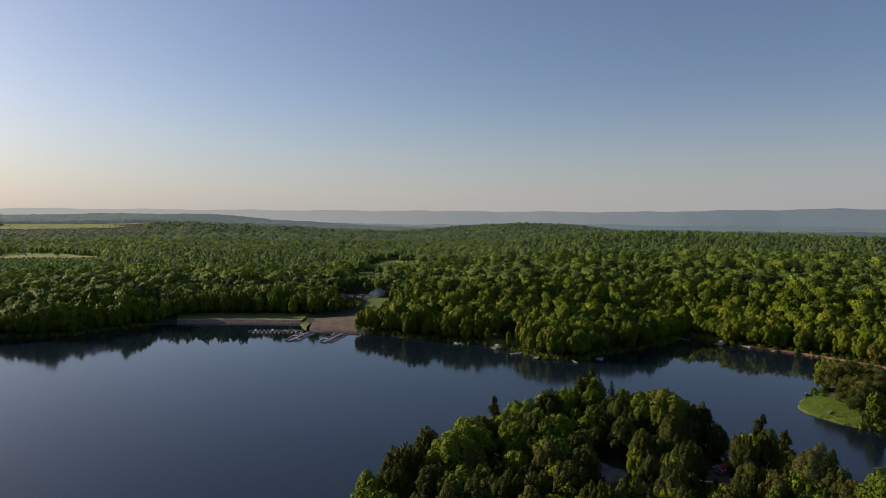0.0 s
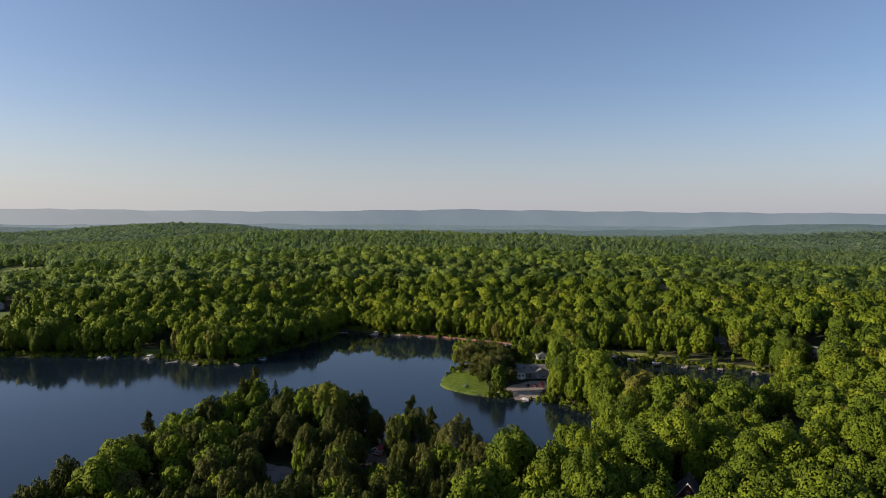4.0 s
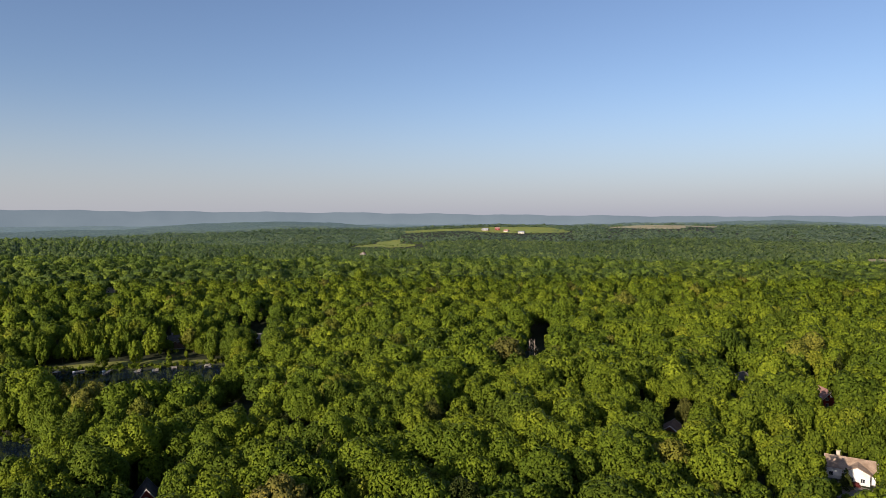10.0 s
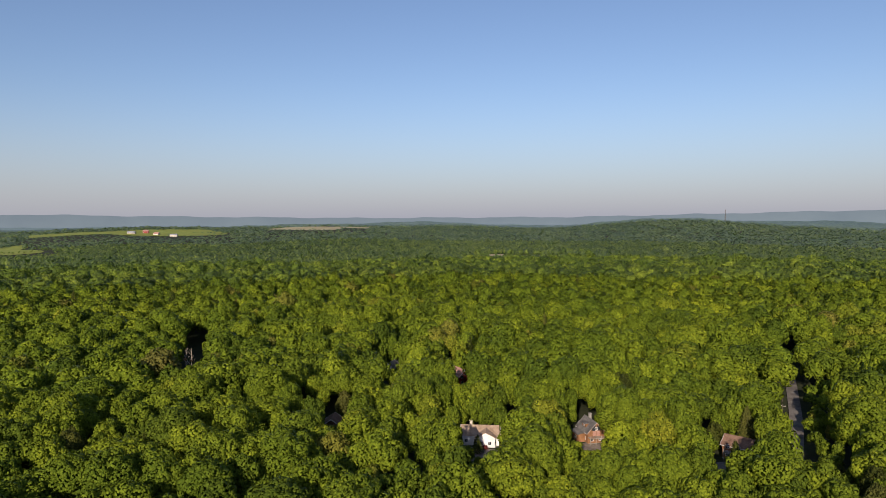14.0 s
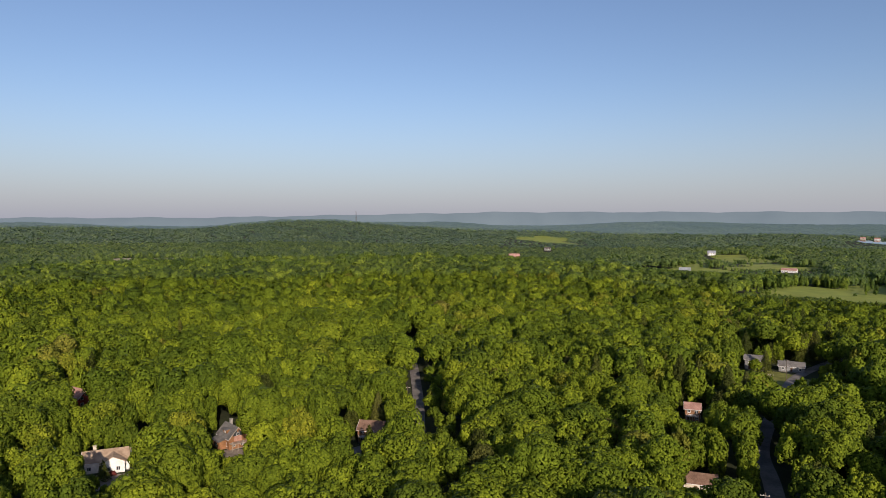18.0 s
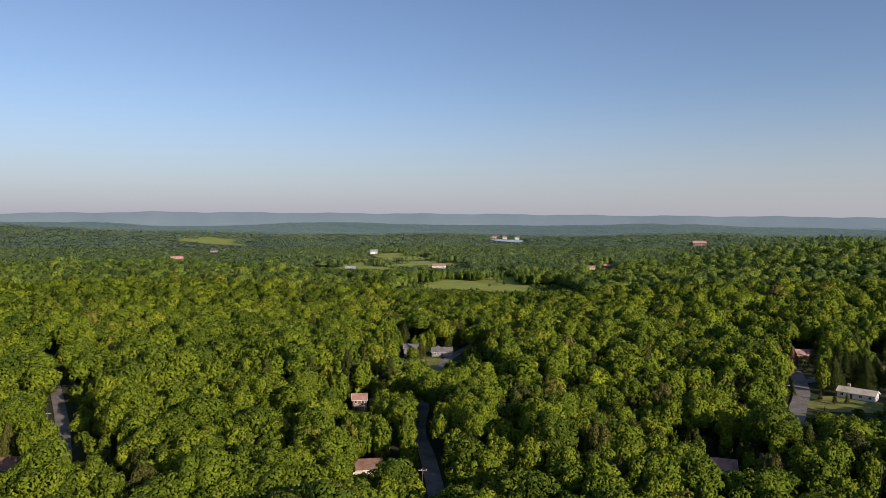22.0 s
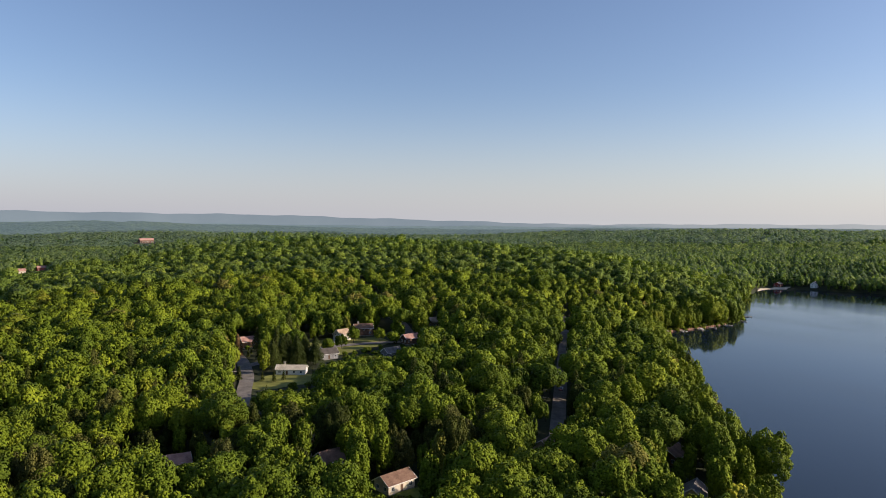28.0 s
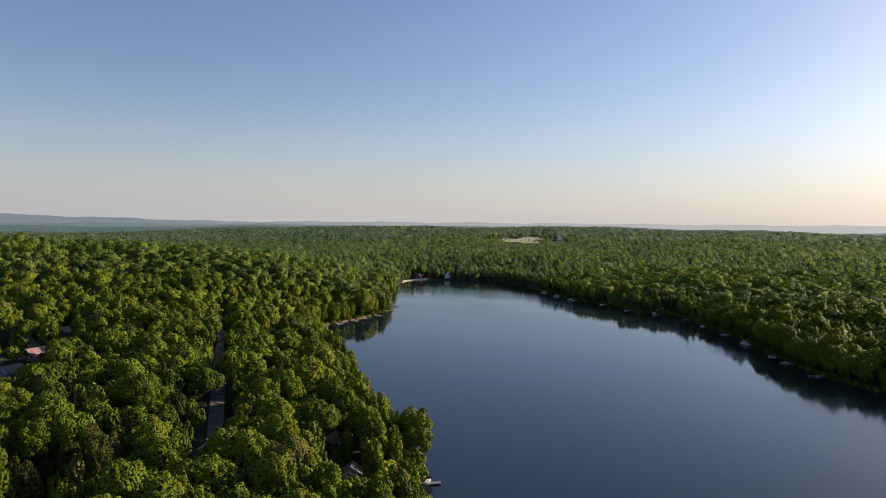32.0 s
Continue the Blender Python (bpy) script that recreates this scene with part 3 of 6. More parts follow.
def box(bm, x0, x1, y0, y1, z0, z1, m=None):
    g = bmesh.ops.create_cube(bm, size=1, matrix=Matrix.LocRotScale(((x0 + x1) / 2, (y0 + y1) / 2, (z0 + z1) / 2), None, (x1 - x0, y1 - y0, z1 - z0)))
    if m:
        bmesh.ops.transform(bm, matrix=m, verts=g["verts"])
    return g["verts"]


def boxed(*args):
    bm = bmesh.new()
    box(bm, *args)
    return bm


def prism(bm, outline, y0, y1):
    """An outline in x and z, drawn out along y."""
    a = [bm.verts.new((x, y0, z)) for x, z in outline]
    b = [bm.verts.new((x, y1, z)) for x, z in outline]
    bm.faces.new(a)
    bm.faces.new(b[::-1])
    for i in range(len(a)):
        j = (i + 1) % len(a)
        bm.faces.new((a[j], a[i], b[i], b[j]))


def rod(bm, p, q, r0, r1, n=6):
    p, q = Vector(p), Vector(q)
    m = Matrix.Translation((p + q) / 2) @ (q - p).to_track_quat("Z", "Y").to_matrix().to_4x4()
    bmesh.ops.create_cone(bm, cap_ends=True, segments=n, radius1=r0, radius2=r1, depth=(q - p).length, matrix=m)


# ---- ground, water, far ridge ----
rings = np.concatenate([np.arange(0, 120, 12), np.arange(120, 700, 7.0), np.geomspace(700, 4850, 80)])
turns = 360
ra, aa = np.meshgrid(rings[1:], np.arange(turns) / turns * 2 * np.pi, indexing="ij")
gx, gy = (ra * np.sin(aa)).ravel(), (ra * np.cos(aa)).ravel()
gx, gy = np.append(gx, 0.0), np.append(gy, 0.0)
gz = ground(gx, gy)
n_r = len(rings) - 1
i0 = (np.arange(n_r - 1)[:, None] * turns + np.arange(turns)[None]).ravel()
i1 = (np.arange(n_r - 1)[:, None] * turns + (np.arange(turns)[None] + 1) % turns).ravel()
tri = np.concatenate([np.c_[i0, i1, i0 + turns], np.c_[i1, i1 + turns, i0 + turns], np.c_[np.full(turns, len(gx) - 1), (np.arange(turns) + 1) % turns, np.arange(turns)]])
tri = tri[:, ::-1]
land = new("ground", mesh_of("ground", np.c_[gx, gy, gz], tri, [FLOOR], True))
tagged(land, "rolling dark forest floor round the lake", "ground", kind="structure")

bm = bmesh.new()
box(bm, -900, 440, -760, 660, -6, 0.0)
lake = part("water", bm, WATER)
tagged(lake, "calm dark blue lake with soft reflections", "water", kind="structure")
lake.location.z = 0.0

ridge_az = [0, 15, 30, 45, 65, 80, 93, 111, 124, 135, 160, 172, 187, 197, 212, 221, 240, 257, 290, 329, 360]
ridge_el = [0.57, 0.55, 0.80, 0.62, 0.48, 0.25, 0.11, 0.13, 0.38, 0.58, 0.51, 0.40, 0.31, 0.05, -0.30, -0.20, -0.10, 0.0, 0.2, 0.54, 0.57]
az = np.arange(0, 360, 0.5)
crest = np.interp(az, ridge_az, ridge_el) + 0.035 * np.sin(az * 0.9) + 0.02 * np.sin(az * 2.3 + 1)
top = EYE + 4880 * np.tan(np.radians(crest))
ring_v, ring_t = [], []
for k, (a, z) in enumerate(zip(np.radians(az), top)):
    for r, h in ((4780, -20), (4880, z), (4930, z - 5), (4940, -20)):
        ring_v.append((r * math.sin(a), r * math.cos(a), h))
    b, c = 4 * k, 4 * ((k + 1) % len(az))
    for i in range(3):
        ring_t += [(b + i, b + i + 1, c + i), (c + i, b + i + 1, c + i + 1)]
tagged(new("backdrop", mesh_of("backdrop", ring_v, ring_t, [RIDGE], True)), "wooded ridges along the horizon with blue haze painted in", "backdrop", kind="structure")


def ragged_edge(a, x, y, ragged):
    return 1 + ragged * np.sin(3 * a + x) + ragged * 0.6 * np.sin(5 * a + y)


def draped(name, x, y, half_x, half_y, turn, mat, lift, ragged=0.14, n=40):
    """A patch of open ground with an uneven edge, lying on the land."""
    a = np.arange(n) / n * 2 * np.pi
    edge = ragged_edge(a, x, y, ragged)
    fr = np.linspace(0, 1, 9)
    u, v = (fr[:, None] * np.cos(a) * edge * half_x).ravel(), (fr[:, None] * np.sin(a) * edge * half_y).ravel()
    c, s = math.cos(radians(turn)), math.sin(radians(turn))
    px, py = x + u * c - v * s, y + u * s + v * c
    pz = ground(px, py) + lift
    t = []
    for r in range(8):
        for k in range(n):
            b, d = r * n + k, r * n + (k + 1) % n
            t += [(b, b + n, d), (d, b + n, d + n)]
    return new(name, mesh_of(name, np.c_[px, py, pz], t, [mat], True))


def ribbon(name, line, width, mat, lift):
    """A road along a line, lying on the land."""
    p = np.array(line, float)
    fine = []
    for k in range(len(p) - 1):
        a, b, c, d = p[max(k - 1, 0)], p[k], p[k + 1], p[min(k + 2, len(p) - 1)]
        for t in np.arange(0, 1, 0.1):
            fine.append(0.5 * ((2 * b) + (c - a) * t + (2 * a - 5 * b + 4 * c - d) * t * t + (3 * b - a - 3 * c + d) * t ** 3))
    fine = np.array(fine + [p[-1]])
    way = np.gradient(fine, axis=0)
    way /= np.linalg.norm(way, axis=1, keepdims=True)
    side = np.c_[-way[:, 1], way[:, 0]] * width / 2
    rows = [fine + side * k for k in (-1, -0.34, 0.34, 1)]
    v = np.concatenate([np.c_[q, ground(q[:, 0], q[:, 1]) + lift] for q in rows])
    n = len(fine)
    t = []
    for r in range(3):
        for k in range(n - 1):
            a, b = r * n + k, (r + 1) * n + k
            t += [(a, a + 1, b), (a + 1, b + 1, b)]
    return new(name, mesh_of(name, v, np.array(t)[:, ::-1], [mat], True))


OPEN_LABEL = {"lawn": "mown green lawn beside the houses", "drive": "bare drive beside a house", "forecourt": "bare drive in front of a house", "car_park": "gravel car park behind the dam",
              "yard": "brown bare yard in the trees", "hayfield": "bright green hay meadow", "stubble_field": "dry straw-coloured field", "far_lake": "small pale lake far off in the valley"}
for k, (kind, x, y, hx, hy, turn, mat) in enumerate(OPEN):
    lift = 0.12 + 0.006 * k + (0.8 if math.hypot(x, y) > 700 else 0)
    grow = 1.22 if mat in ("MEADOW", "STUBBLE") else 1.0
    tagged(draped(kind, x, y, hx * grow, hy * grow, turn, SURFACES[mat], lift, 0.32 if grow > 1 else 0.14), OPEN_LABEL[kind], kind.replace("_", " "), kind="structure")
for k, (name, (width, line)) in enumerate(ROADS.items()):
    tagged(ribbon("road_%d" % (k + 1), line, width, ASPHALT, 0.45 + 0.01 * k), "worn grey asphalt road through the woods", "road", kind="structure")

# the dam: stone face towards the water, a gravel road along its crest, grass behind
def embankment(name, line, rows, mat):
    """A long strip with a set cross-section: metres inland from the line, and height."""
    q = np.array(line, float)
    way = np.gradient(q, axis=0)
    way /= np.linalg.norm(way, axis=1, keepdims=True)
    side = np.c_[-way[:, 1], way[:, 0]]
    v = np.concatenate([np.c_[q + side * off, np.full(len(q), z)] for off, z in rows])
    n = len(q)
    t = []
    for r in range(len(rows) - 1):
        for k in range(n - 1):
            a, b = r * n + k, (r + 1) * n + k
            t += [(a, a + 1, b), (a + 1, b + 1, b)]
    return new(name, mesh_of(name, v, t, [mat], False))


TOE = [(-222, 566), (-214, 569), (-197, 572), (-178, 573), (-160, 573), (-140, 572), (-120, 571)]
tagged(embankment("dam", TOE, [(-3, -1.2), (0, 0.15), (5.5, 2.5)], RIPRAP), "brown stone face of the dam at the waterline", "dam", kind="structure")
tagged(embankment("dam_crest", TOE, [(5.5, 2.5), (10, 2.6)], GRAVEL), "pale gravel track along the dam", "track", kind="structure")
tagged(embankment("dam_bank", TOE, [(10, 2.6), (20, 2.7), (40, 3.4)], GRASS), "grassy bank behind the dam", "bank", kind="structure")
tagged(ribbon("beach_ramp", [(-85, 523), (-88, 550), (-91, 588)], 38, EARTH, 0.5), "brown gravel boat ramp sloping into the water", "ramp", kind="structure")
tagged(ribbon("rock_edge", [(-105, 535), (-84, 527), (-64, 521)], 3, RIPRAP, 0.8), "rough stones along the foot of the ramp", "rocks", kind="structure")
tagged(draped("spit", -114, 553, 5, 17, 8, GRASS, 0.7), "grassy spit beside the boat ramp", "bank", kind="structure")
tagged(draped("beach", -742, -684, 34, 9, 12, SAND, 0.3), "pale sand bathing beach on the far shore", "beach", kind="structure")

# ---- trees ----
def ball(level):
    bm = bmesh.new()
    bmesh.ops.create_icosphere(bm, subdivisions=level, radius=1)
    v = np.array([p.co[:] for p in bm.verts])
    f = np.array([[p.index for p in q.verts] for q in bm.faces])
    bm.free()
    return v, f


def unit(v):
    return v / np.maximum(np.linalg.norm(v, axis=-1, keepdims=True), 1e-9)


def crown(seed, level, sprigs, size, lobes=9, low=-0.75, deep=1.0, skirt=1.0, core=0.58, flat=0.8):
    """A broad crown about its middle, 1 in radius: bulging boughs and loose sprigs of leaves over them."""
    r = np.random.default_rng(seed)
    c = unit(r.normal(size=(lobes, 3)) * [1, 1, 0.8] + [0, 0, 0.35]) * r.uniform(0.40, 0.78, (lobes, 1))
    rad = r.uniform(0.24, 0.46, lobes)

    def reach(d):
        b = d @ c.T
        q = b * b - (c * c).sum(1) + rad * rad
        far = np.where(q > 0, b + np.sqrt(np.maximum(q, 0)), 0)
        return np.maximum(far.max(1), core)

    v, f = ball(level)
    keep = (v[f][:, :, 2].mean(1) > low)
    f = f[keep]
    used, back = np.unique(f, return_inverse=True)
    v, f = v[used], back.reshape(f.shape)
    d = v
    v = d * (reach(d) * (1 + r.normal(scale=0.05, size=len(d))) )[:, None]
    v[:, 2] = np.where(v[:, 2] < 0, v[:, 2] * skirt, v[:, 2])
    smooth = np.ones(len(f), bool)
    if sprigs:
        d = unit(r.normal(size=(sprigs * 2, 3)))
        d = d[d[:, 2] > low * 0.8][:sprigs]
        p = d * (reach(d) * r.uniform(0.96, 1.10, len(d)))[:, None]
        p[:, 2] = np.where(p[:, 2] < 0, p[:, 2] * skirt, p[:, 2])
        nrm = unit(d + r.normal(scale=0.55, size=d.shape) + [0, 0, 0.3])
        a = unit(np.cross(nrm, r.normal(size=d.shape)))
        b = np.cross(nrm, a)
        a, b = a * [1, 1, flat], b * [1, 1, flat]
        s = size * r.uniform(0.6, 1.4, (len(d), 1))
        w = np.stack([p + a * s, p - a * s * 0.6 + b * s * 0.8, p - a * s * 0.5 - b * s * 0.8], 1).reshape(-1, 3)
        f = np.concatenate([f, len(v) + np.arange(len(w)).reshape(-1, 3)])
        v = np.concatenate([v, w])
        smooth = np.concatenate([smooth, np.zeros(len(d), bool)])
    return v * [1, 1, deep], f, smooth


def boughs(seed, count, sides, sprays, size=0.3, low=-0.35, core=0.62, tall=1.0, level=1, rings=2):
    """A broad crown about its middle, 1 in radius: a dark inside, rounded boughs of leaves over it, loose sprays on each."""
    r = np.random.default_rng(seed)
    k = np.arange(count) + 0.5
    up = np.clip(low + (1 - low) * (1 - k / count) + r.normal(scale=0.06, size=count), -0.95, 0.98)
    turn = k * 2.39996 + r.normal(scale=0.3, size=count)
    d = np.c_[np.sqrt(1 - up * up) * np.cos(turn), np.sqrt(1 - up * up) * np.sin(turn), up]
    wide = r.uniform(0.7, 1.35, count) * 1.75 / math.sqrt(count)
    mid = d * (1.0 - wide * r.uniform(0.7, 1.3, count))[:, None]
    axis = unit(d + [0, 0, 0.45] + r.normal(scale=0.15, size=d.shape))
    a = unit(np.cross(axis, r.normal(size=d.shape)))
    b = np.cross(axis, a)
    # the domes: rings round the axis, then the tip
    spin = np.arange(sides) / sides * 2 * np.pi
    rows = [(-0.35, 0.98), (0.62, 0.80)][2 - rings:] if rings == 2 else [(-0.1, 1.0)]
    verts = []
    for j, (h, q) in enumerate(rows):
        turn = spin + 0.5 * j * 2 * np.pi / sides
        ring = axis[:, None] * h + (a[:, None] * np.cos(turn)[None, :, None] + b[:, None] * np.sin(turn)[None, :, None]) * q
        verts.append(ring * r.uniform(0.78, 1.2, ring.shape[:2] + (1,)))
    verts.append((axis * r.uniform(0.9, 1.2, (count, 1)))[:, None])
    dome = (mid[:, None] + np.concatenate(verts, 1) * wide[:, None, None])
    each = dome.shape[1]
    i, j = np.arange(sides), (np.arange(sides) + 1) % sides
    one = [np.c_[(rings - 1) * sides + i, (rings - 1) * sides + j, np.full(sides, each - 1)]]
    if rings == 2:
        one += [np.c_[i, j, sides + i], np.c_[j, sides + j, sides + i]]
    one = np.concatenate(one)
    v, f = ball(level)
    f = f[v[f][:, :, 2].mean(1) > low - 0.25]
    used, back = np.unique(f, return_inverse=True)
    v, f = v[used] * core * r.uniform(0.88, 1.12, (len(used), 1)), back.reshape(f.shape)
    f = np.concatenate([f, (len(v) + np.arange(count)[:, None, None] * each + one[None]).reshape(-1, 3)])
    v = np.concatenate([v, dome.reshape(-1, 3)])
    smooth = np.ones(len(f), bool)
    if sprays:
        n = unit(axis[:, None] * 0.8 + r.normal(scale=0.6, size=(count, sprays, 3)))
        p = (mid[:, None] + n * wide[:, None, None] * r.uniform(0.95, 1.15, (count, sprays, 1))).reshape(-1, 3)
        n = unit(n.reshape(-1, 3) + r.normal(scale=0.4, size=(len(p), 3)))
        a = unit(np.cross(n, r.normal(size=n.shape)))
        b = np.cross(n, a)
        q = size * np.repeat(wide, sprays)[:, None] * r.uniform(0.7, 1.3, (len(p), 1))
        w = np.stack([p + a * q, p - a * q * 0.6 + b * q * 0.85, p - a * q * 0.6 - b * q * 0.85], 1).reshape(-1, 3)
        f = np.concatenate([f, len(v) + np.arange(len(w)).reshape(-1, 3)])
        v = np.concatenate([v, w])
        smooth = np.concatenate([smooth, np.zeros(len(p), bool)])
    return v * [1, 1, tall], f, smooth


def spire(seed, tiers, sides, ragged=0.25):
    """A conifer from the ground up, 1 high: drooping tiers of boughs, narrower to the tip."""
    r = np.random.default_rng(seed)
    v, f = [], []
    for k in range(tiers):
        z = 0.10 + 0.86 * k / tiers
        out = 0.25 * (1 - k / tiers) ** 0.75 + 0.025
        base = len(v)
        v.append((r.normal() * 0.01, r.normal() * 0.01, min(z + 0.30 * (1 - 0.5 * k / tiers), 1.0)))
        for i in range(sides):
            a = 2 * math.pi * (i + 0.5 * (k % 2) + r.uniform(-0.2, 0.2)) / sides
            q = out * (1 - ragged * r.uniform(0, 2) * (i % 2))
            v.append((q * math.cos(a), q * math.sin(a), z - 0.02 + 0.04 * (i % 2) + r.uniform(-0.015, 0.015)))
        for i in range(sides):
            f.append((base, base + 1 + i, base + 1 + (i + 1) % sides))
    return np.array(v), np.array(f), np.zeros(len(f), bool)


def stem(height, r0, r1, n=5):
    a = np.arange(n) / n * 2 * np.pi
    v = np.concatenate([np.c_[np.cos(a) * r0, np.sin(a) * r0, np.full(n, -0.6)], np.c_[np.cos(a) * r1, np.sin(a) * r1, np.full(n, height)]])
    f = [(i, (i + 1) % n, n + i) for i in range(n)] + [((i + 1) % n, n + (i + 1) % n, n + i) for i in range(n)]
    return v, np.array(f)


def joined(protos, x, y, z, wide, high, seed):
    """Many trees as one set of arrays, with a tone for each."""
    r = np.random.default_rng(seed)
    which = r.integers(0, len(protos), len(x))
    vs, fs, ss, ts, at_v = [], [], [], [], 0
    for k, (v, f, s) in enumerate(protos):
        m = which == k
        n = m.sum()
        if not n:
            continue
        a = r.uniform(0, 2 * np.pi, n)
        c, q = np.cos(a)[:, None], np.sin(a)[:, None]
        out = np.stack([(v[None, :, 0] * c - v[None, :, 1] * q) * wide[m][:, None] + x[m][:, None],
                        (v[None, :, 0] * q + v[None, :, 1] * c) * wide[m][:, None] + y[m][:, None],
                        v[None, :, 2] * high[m][:, None] + z[m][:, None]], 2)
        vs.append(out.reshape(-1, 3))
        fs.append((f[None] + (at_v + np.arange(n) * len(v))[:, None, None]).reshape(-1, 3))
        ss.append(np.tile(s, n))
        ts.append(np.repeat(r.uniform(0, 1, n), len(v)))
        at_v += n * len(v)
    return np.concatenate(vs), np.concatenate(fs), np.concatenate(ss), np.concatenate(ts)


def scatter(r0, r1, step, seed):
    """Loosely even places in a ring round the middle of the plan."""
    r = np.random.default_rng(seed)
    k = np.arange(-r1, r1, step)
    x, y = np.meshgrid(k, k)
    x = x + (np.arange(len(k)) % 2)[:, None] * step / 2
    x, y = (x + r.uniform(-0.36, 0.36, x.shape) * step).ravel(), (y + r.uniform(-0.36, 0.36, y.shape) * step).ravel()
    d = np.hypot(x, y)
    m = (d >= r0) & (d < r1)
    return x[m], y[m]


GAPS = [(320 + 13 * k, 59 + 1.7 * k, 5.6) for k in range(9)] + [(228 + 9 * k, 158 + 7 * k, 6) for k in range(5)]
GAPS += [(-160, -157, 4), (-154, -151, 4), (-148, -146, 4), (203, 320, 15), (191, 301, 9), (194, 338, 9), (205, 118, 5), (222, 130, 6), (280, 8, 5), (-58, -372, 11)]


def free(x, y, crown_r, far=False):
    """Where trees may stand (on land, off the roads, houses and open ground), and how tall they are there:
    low between the camera and houses or fields, to keep these in view, and low on the sunny side of some lawns and
    houses."""
    ok = np.ones(x.shape, bool)
    tall = np.full(x.shape, 99.0)
    verge = np.zeros(x.shape, bool)
    s = from_shore(x, y)
    ok &= s > (6.8 if far else 0.36 * crown_r)
    for road, (width, line) in ROADS.items():
        ok &= to_line(line, x, y) > width / 2 + {"lane": 2.5, "village_road": 1.0, "hill_road": 2.6, "shore_road": 2.0}.get(road, 1.3)
    for name, cx, cy, hx, hy, turn, mat in OPEN:
        c, q = math.cos(radians(turn)), math.sin(radians(turn))
        u, v = (x - cx) * c + (y - cy) * q, -(x - cx) * q + (y - cy) * c
        wild = 0.32 if mat in ("MEADOW", "STUBBLE") else 0.14
        edge = ragged_edge(np.arctan2(v / hy, u / hx), cx, cy, wild)
        clear = (u / (hx * edge + 0.4 * crown_r)) ** 2 + (v / (hy * edge + 0.4 * crown_r)) ** 2 > 1
        if wild > 0.2:
            clear |= (np.sin(x * 0.61) * np.sin(y * 0.53) > 0.90)
        ok &= clear
        if wild < 0.2:
            verge |= (u / (hx * edge + 9)) ** 2 + (v / (hy * edge + 9)) ** 2 < 1
        if wild > 0.2:
            verge |= (u / (hx * edge * 1.22 + 14)) ** 2 + (v / (hy * edge * 1.22 + 14)) ** 2 < 1
        d = math.hypot(cx, cy)
        if name == "lawn" and (cy < -290 or cy > 300):
            sx, sy = math.sin(radians(SUN_AZ)), math.cos(radians(SUN_AZ))
            e, w = (x - cx) * sx + (y - cy) * sy, np.abs((x - cx) * sy - (y - cy) * sx)
            if cy < 0:
                tall = np.where((e > 0) & (w < max(hx, hy) * 0.7), np.minimum(tall, np.maximum((e - min(hx, hy) * 0.5) * 0.46, 3)), tall)
        # towards the camera, trees kept low so that open ground stays in view
        if name == "lawn" and cx < 0 and cy < -300:
            e, w = d - (x * cx + y * cy) / d, np.abs(x * cy - y * cx) / d
            tall = np.where((e > 0) & (w < max(hx, hy) * 0.8), np.minimum(tall, np.maximum((e - min(hx, hy)) * (80 / d), 3)), tall)
        if name in ("drive", "yard", "car_park"):
            e, w = d - (x * cx + y * cy) / d, np.abs(x * cy - y * cx) / d
            tall = np.where((e > 0) & (w < max(hx, hy) * 0.55), np.minimum(tall, np.maximum((e - min(hx, hy) * 0.6) * (80 / d), 3)), tall)
        if mat in ("MEADOW", "STUBBLE", "WATER"):
            e, w = d - (x * cx + y * cy) / d, np.abs(x * cy - y * cx) / d
            tall = np.where((e > 0) & (w < max(hx, hy) * 0.9), np.minimum(tall, np.maximum((e - min(hx, hy) * 0.7) * (75 / d), 4)), tall)
    for h in PLOTS:
        cx, cy, size = h[0], h[1], max(h[3], h[4]) / 2
        d = math.hypot(cx, cy)
        ca, sa_ = math.cos(radians(90 - h[2])), math.sin(radians(90 - h[2]))
        u, v = (x - cx) * ca + (y - cy) * sa_, -(x - cx) * sa_ + (y - cy) * ca
        ok &= (np.abs(u) > h[3] / 2 + 0.3 * crown_r) | (np.abs(v) > h[4] / 2 + 0.3 * crown_r)
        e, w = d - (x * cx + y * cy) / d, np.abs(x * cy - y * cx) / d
        verge |= (np.abs(u) < h[3] / 2 + 9) & (np.abs(v) < h[4] / 2 + 9)
        if "deep" in h[9]:
            continue
        if ("hidden" not in h[9] or "balcony" in h[9] or "sunny" in h[9]) and d < 600:
            # an open yard on the afternoon side, cut so that sunlight reaches the walls
            sx, sy = math.sin(radians(SUN_AZ)), math.cos(radians(SUN_AZ))
            q, k = (x - cx) * sx + (y - cy) * sy, np.abs((x - cx) * sy - (y - cy) * sx)
            tall = np.where((q > 0) & (q < 38) & (k < size * 0.9 + 1.2), np.minimum(tall, np.maximum((q - size) * 0.42 + 2, 2.6)), tall)
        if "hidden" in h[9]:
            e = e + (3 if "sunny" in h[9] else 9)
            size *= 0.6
        # trees between camera and house kept low enough to leave it in view
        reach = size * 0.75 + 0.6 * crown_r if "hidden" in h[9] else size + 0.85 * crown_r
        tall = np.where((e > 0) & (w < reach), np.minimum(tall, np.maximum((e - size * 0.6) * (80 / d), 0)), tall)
    # trees kept low along the lane's sunny side so that sun reaches it
    q, u = -0.61 * (x - 172) - 0.79 * (y + 133), 0.79 * (x - 172) - 0.61 * (y + 133)
    tall = np.where((q > 0) & (q < 15) & (u > -5) & (u < 125), np.minimum(tall, 5 + 0.45 * q), tall)
    for cx, cy, r in GAPS:
        ok &= np.hypot(x - cx, y - cy) > r + 0.45 * crown_r
    ok &= to_line(DAM, x, y) > 20 + 0.3 * crown_r
    verge |= to_line(DAM, x, y) < 52
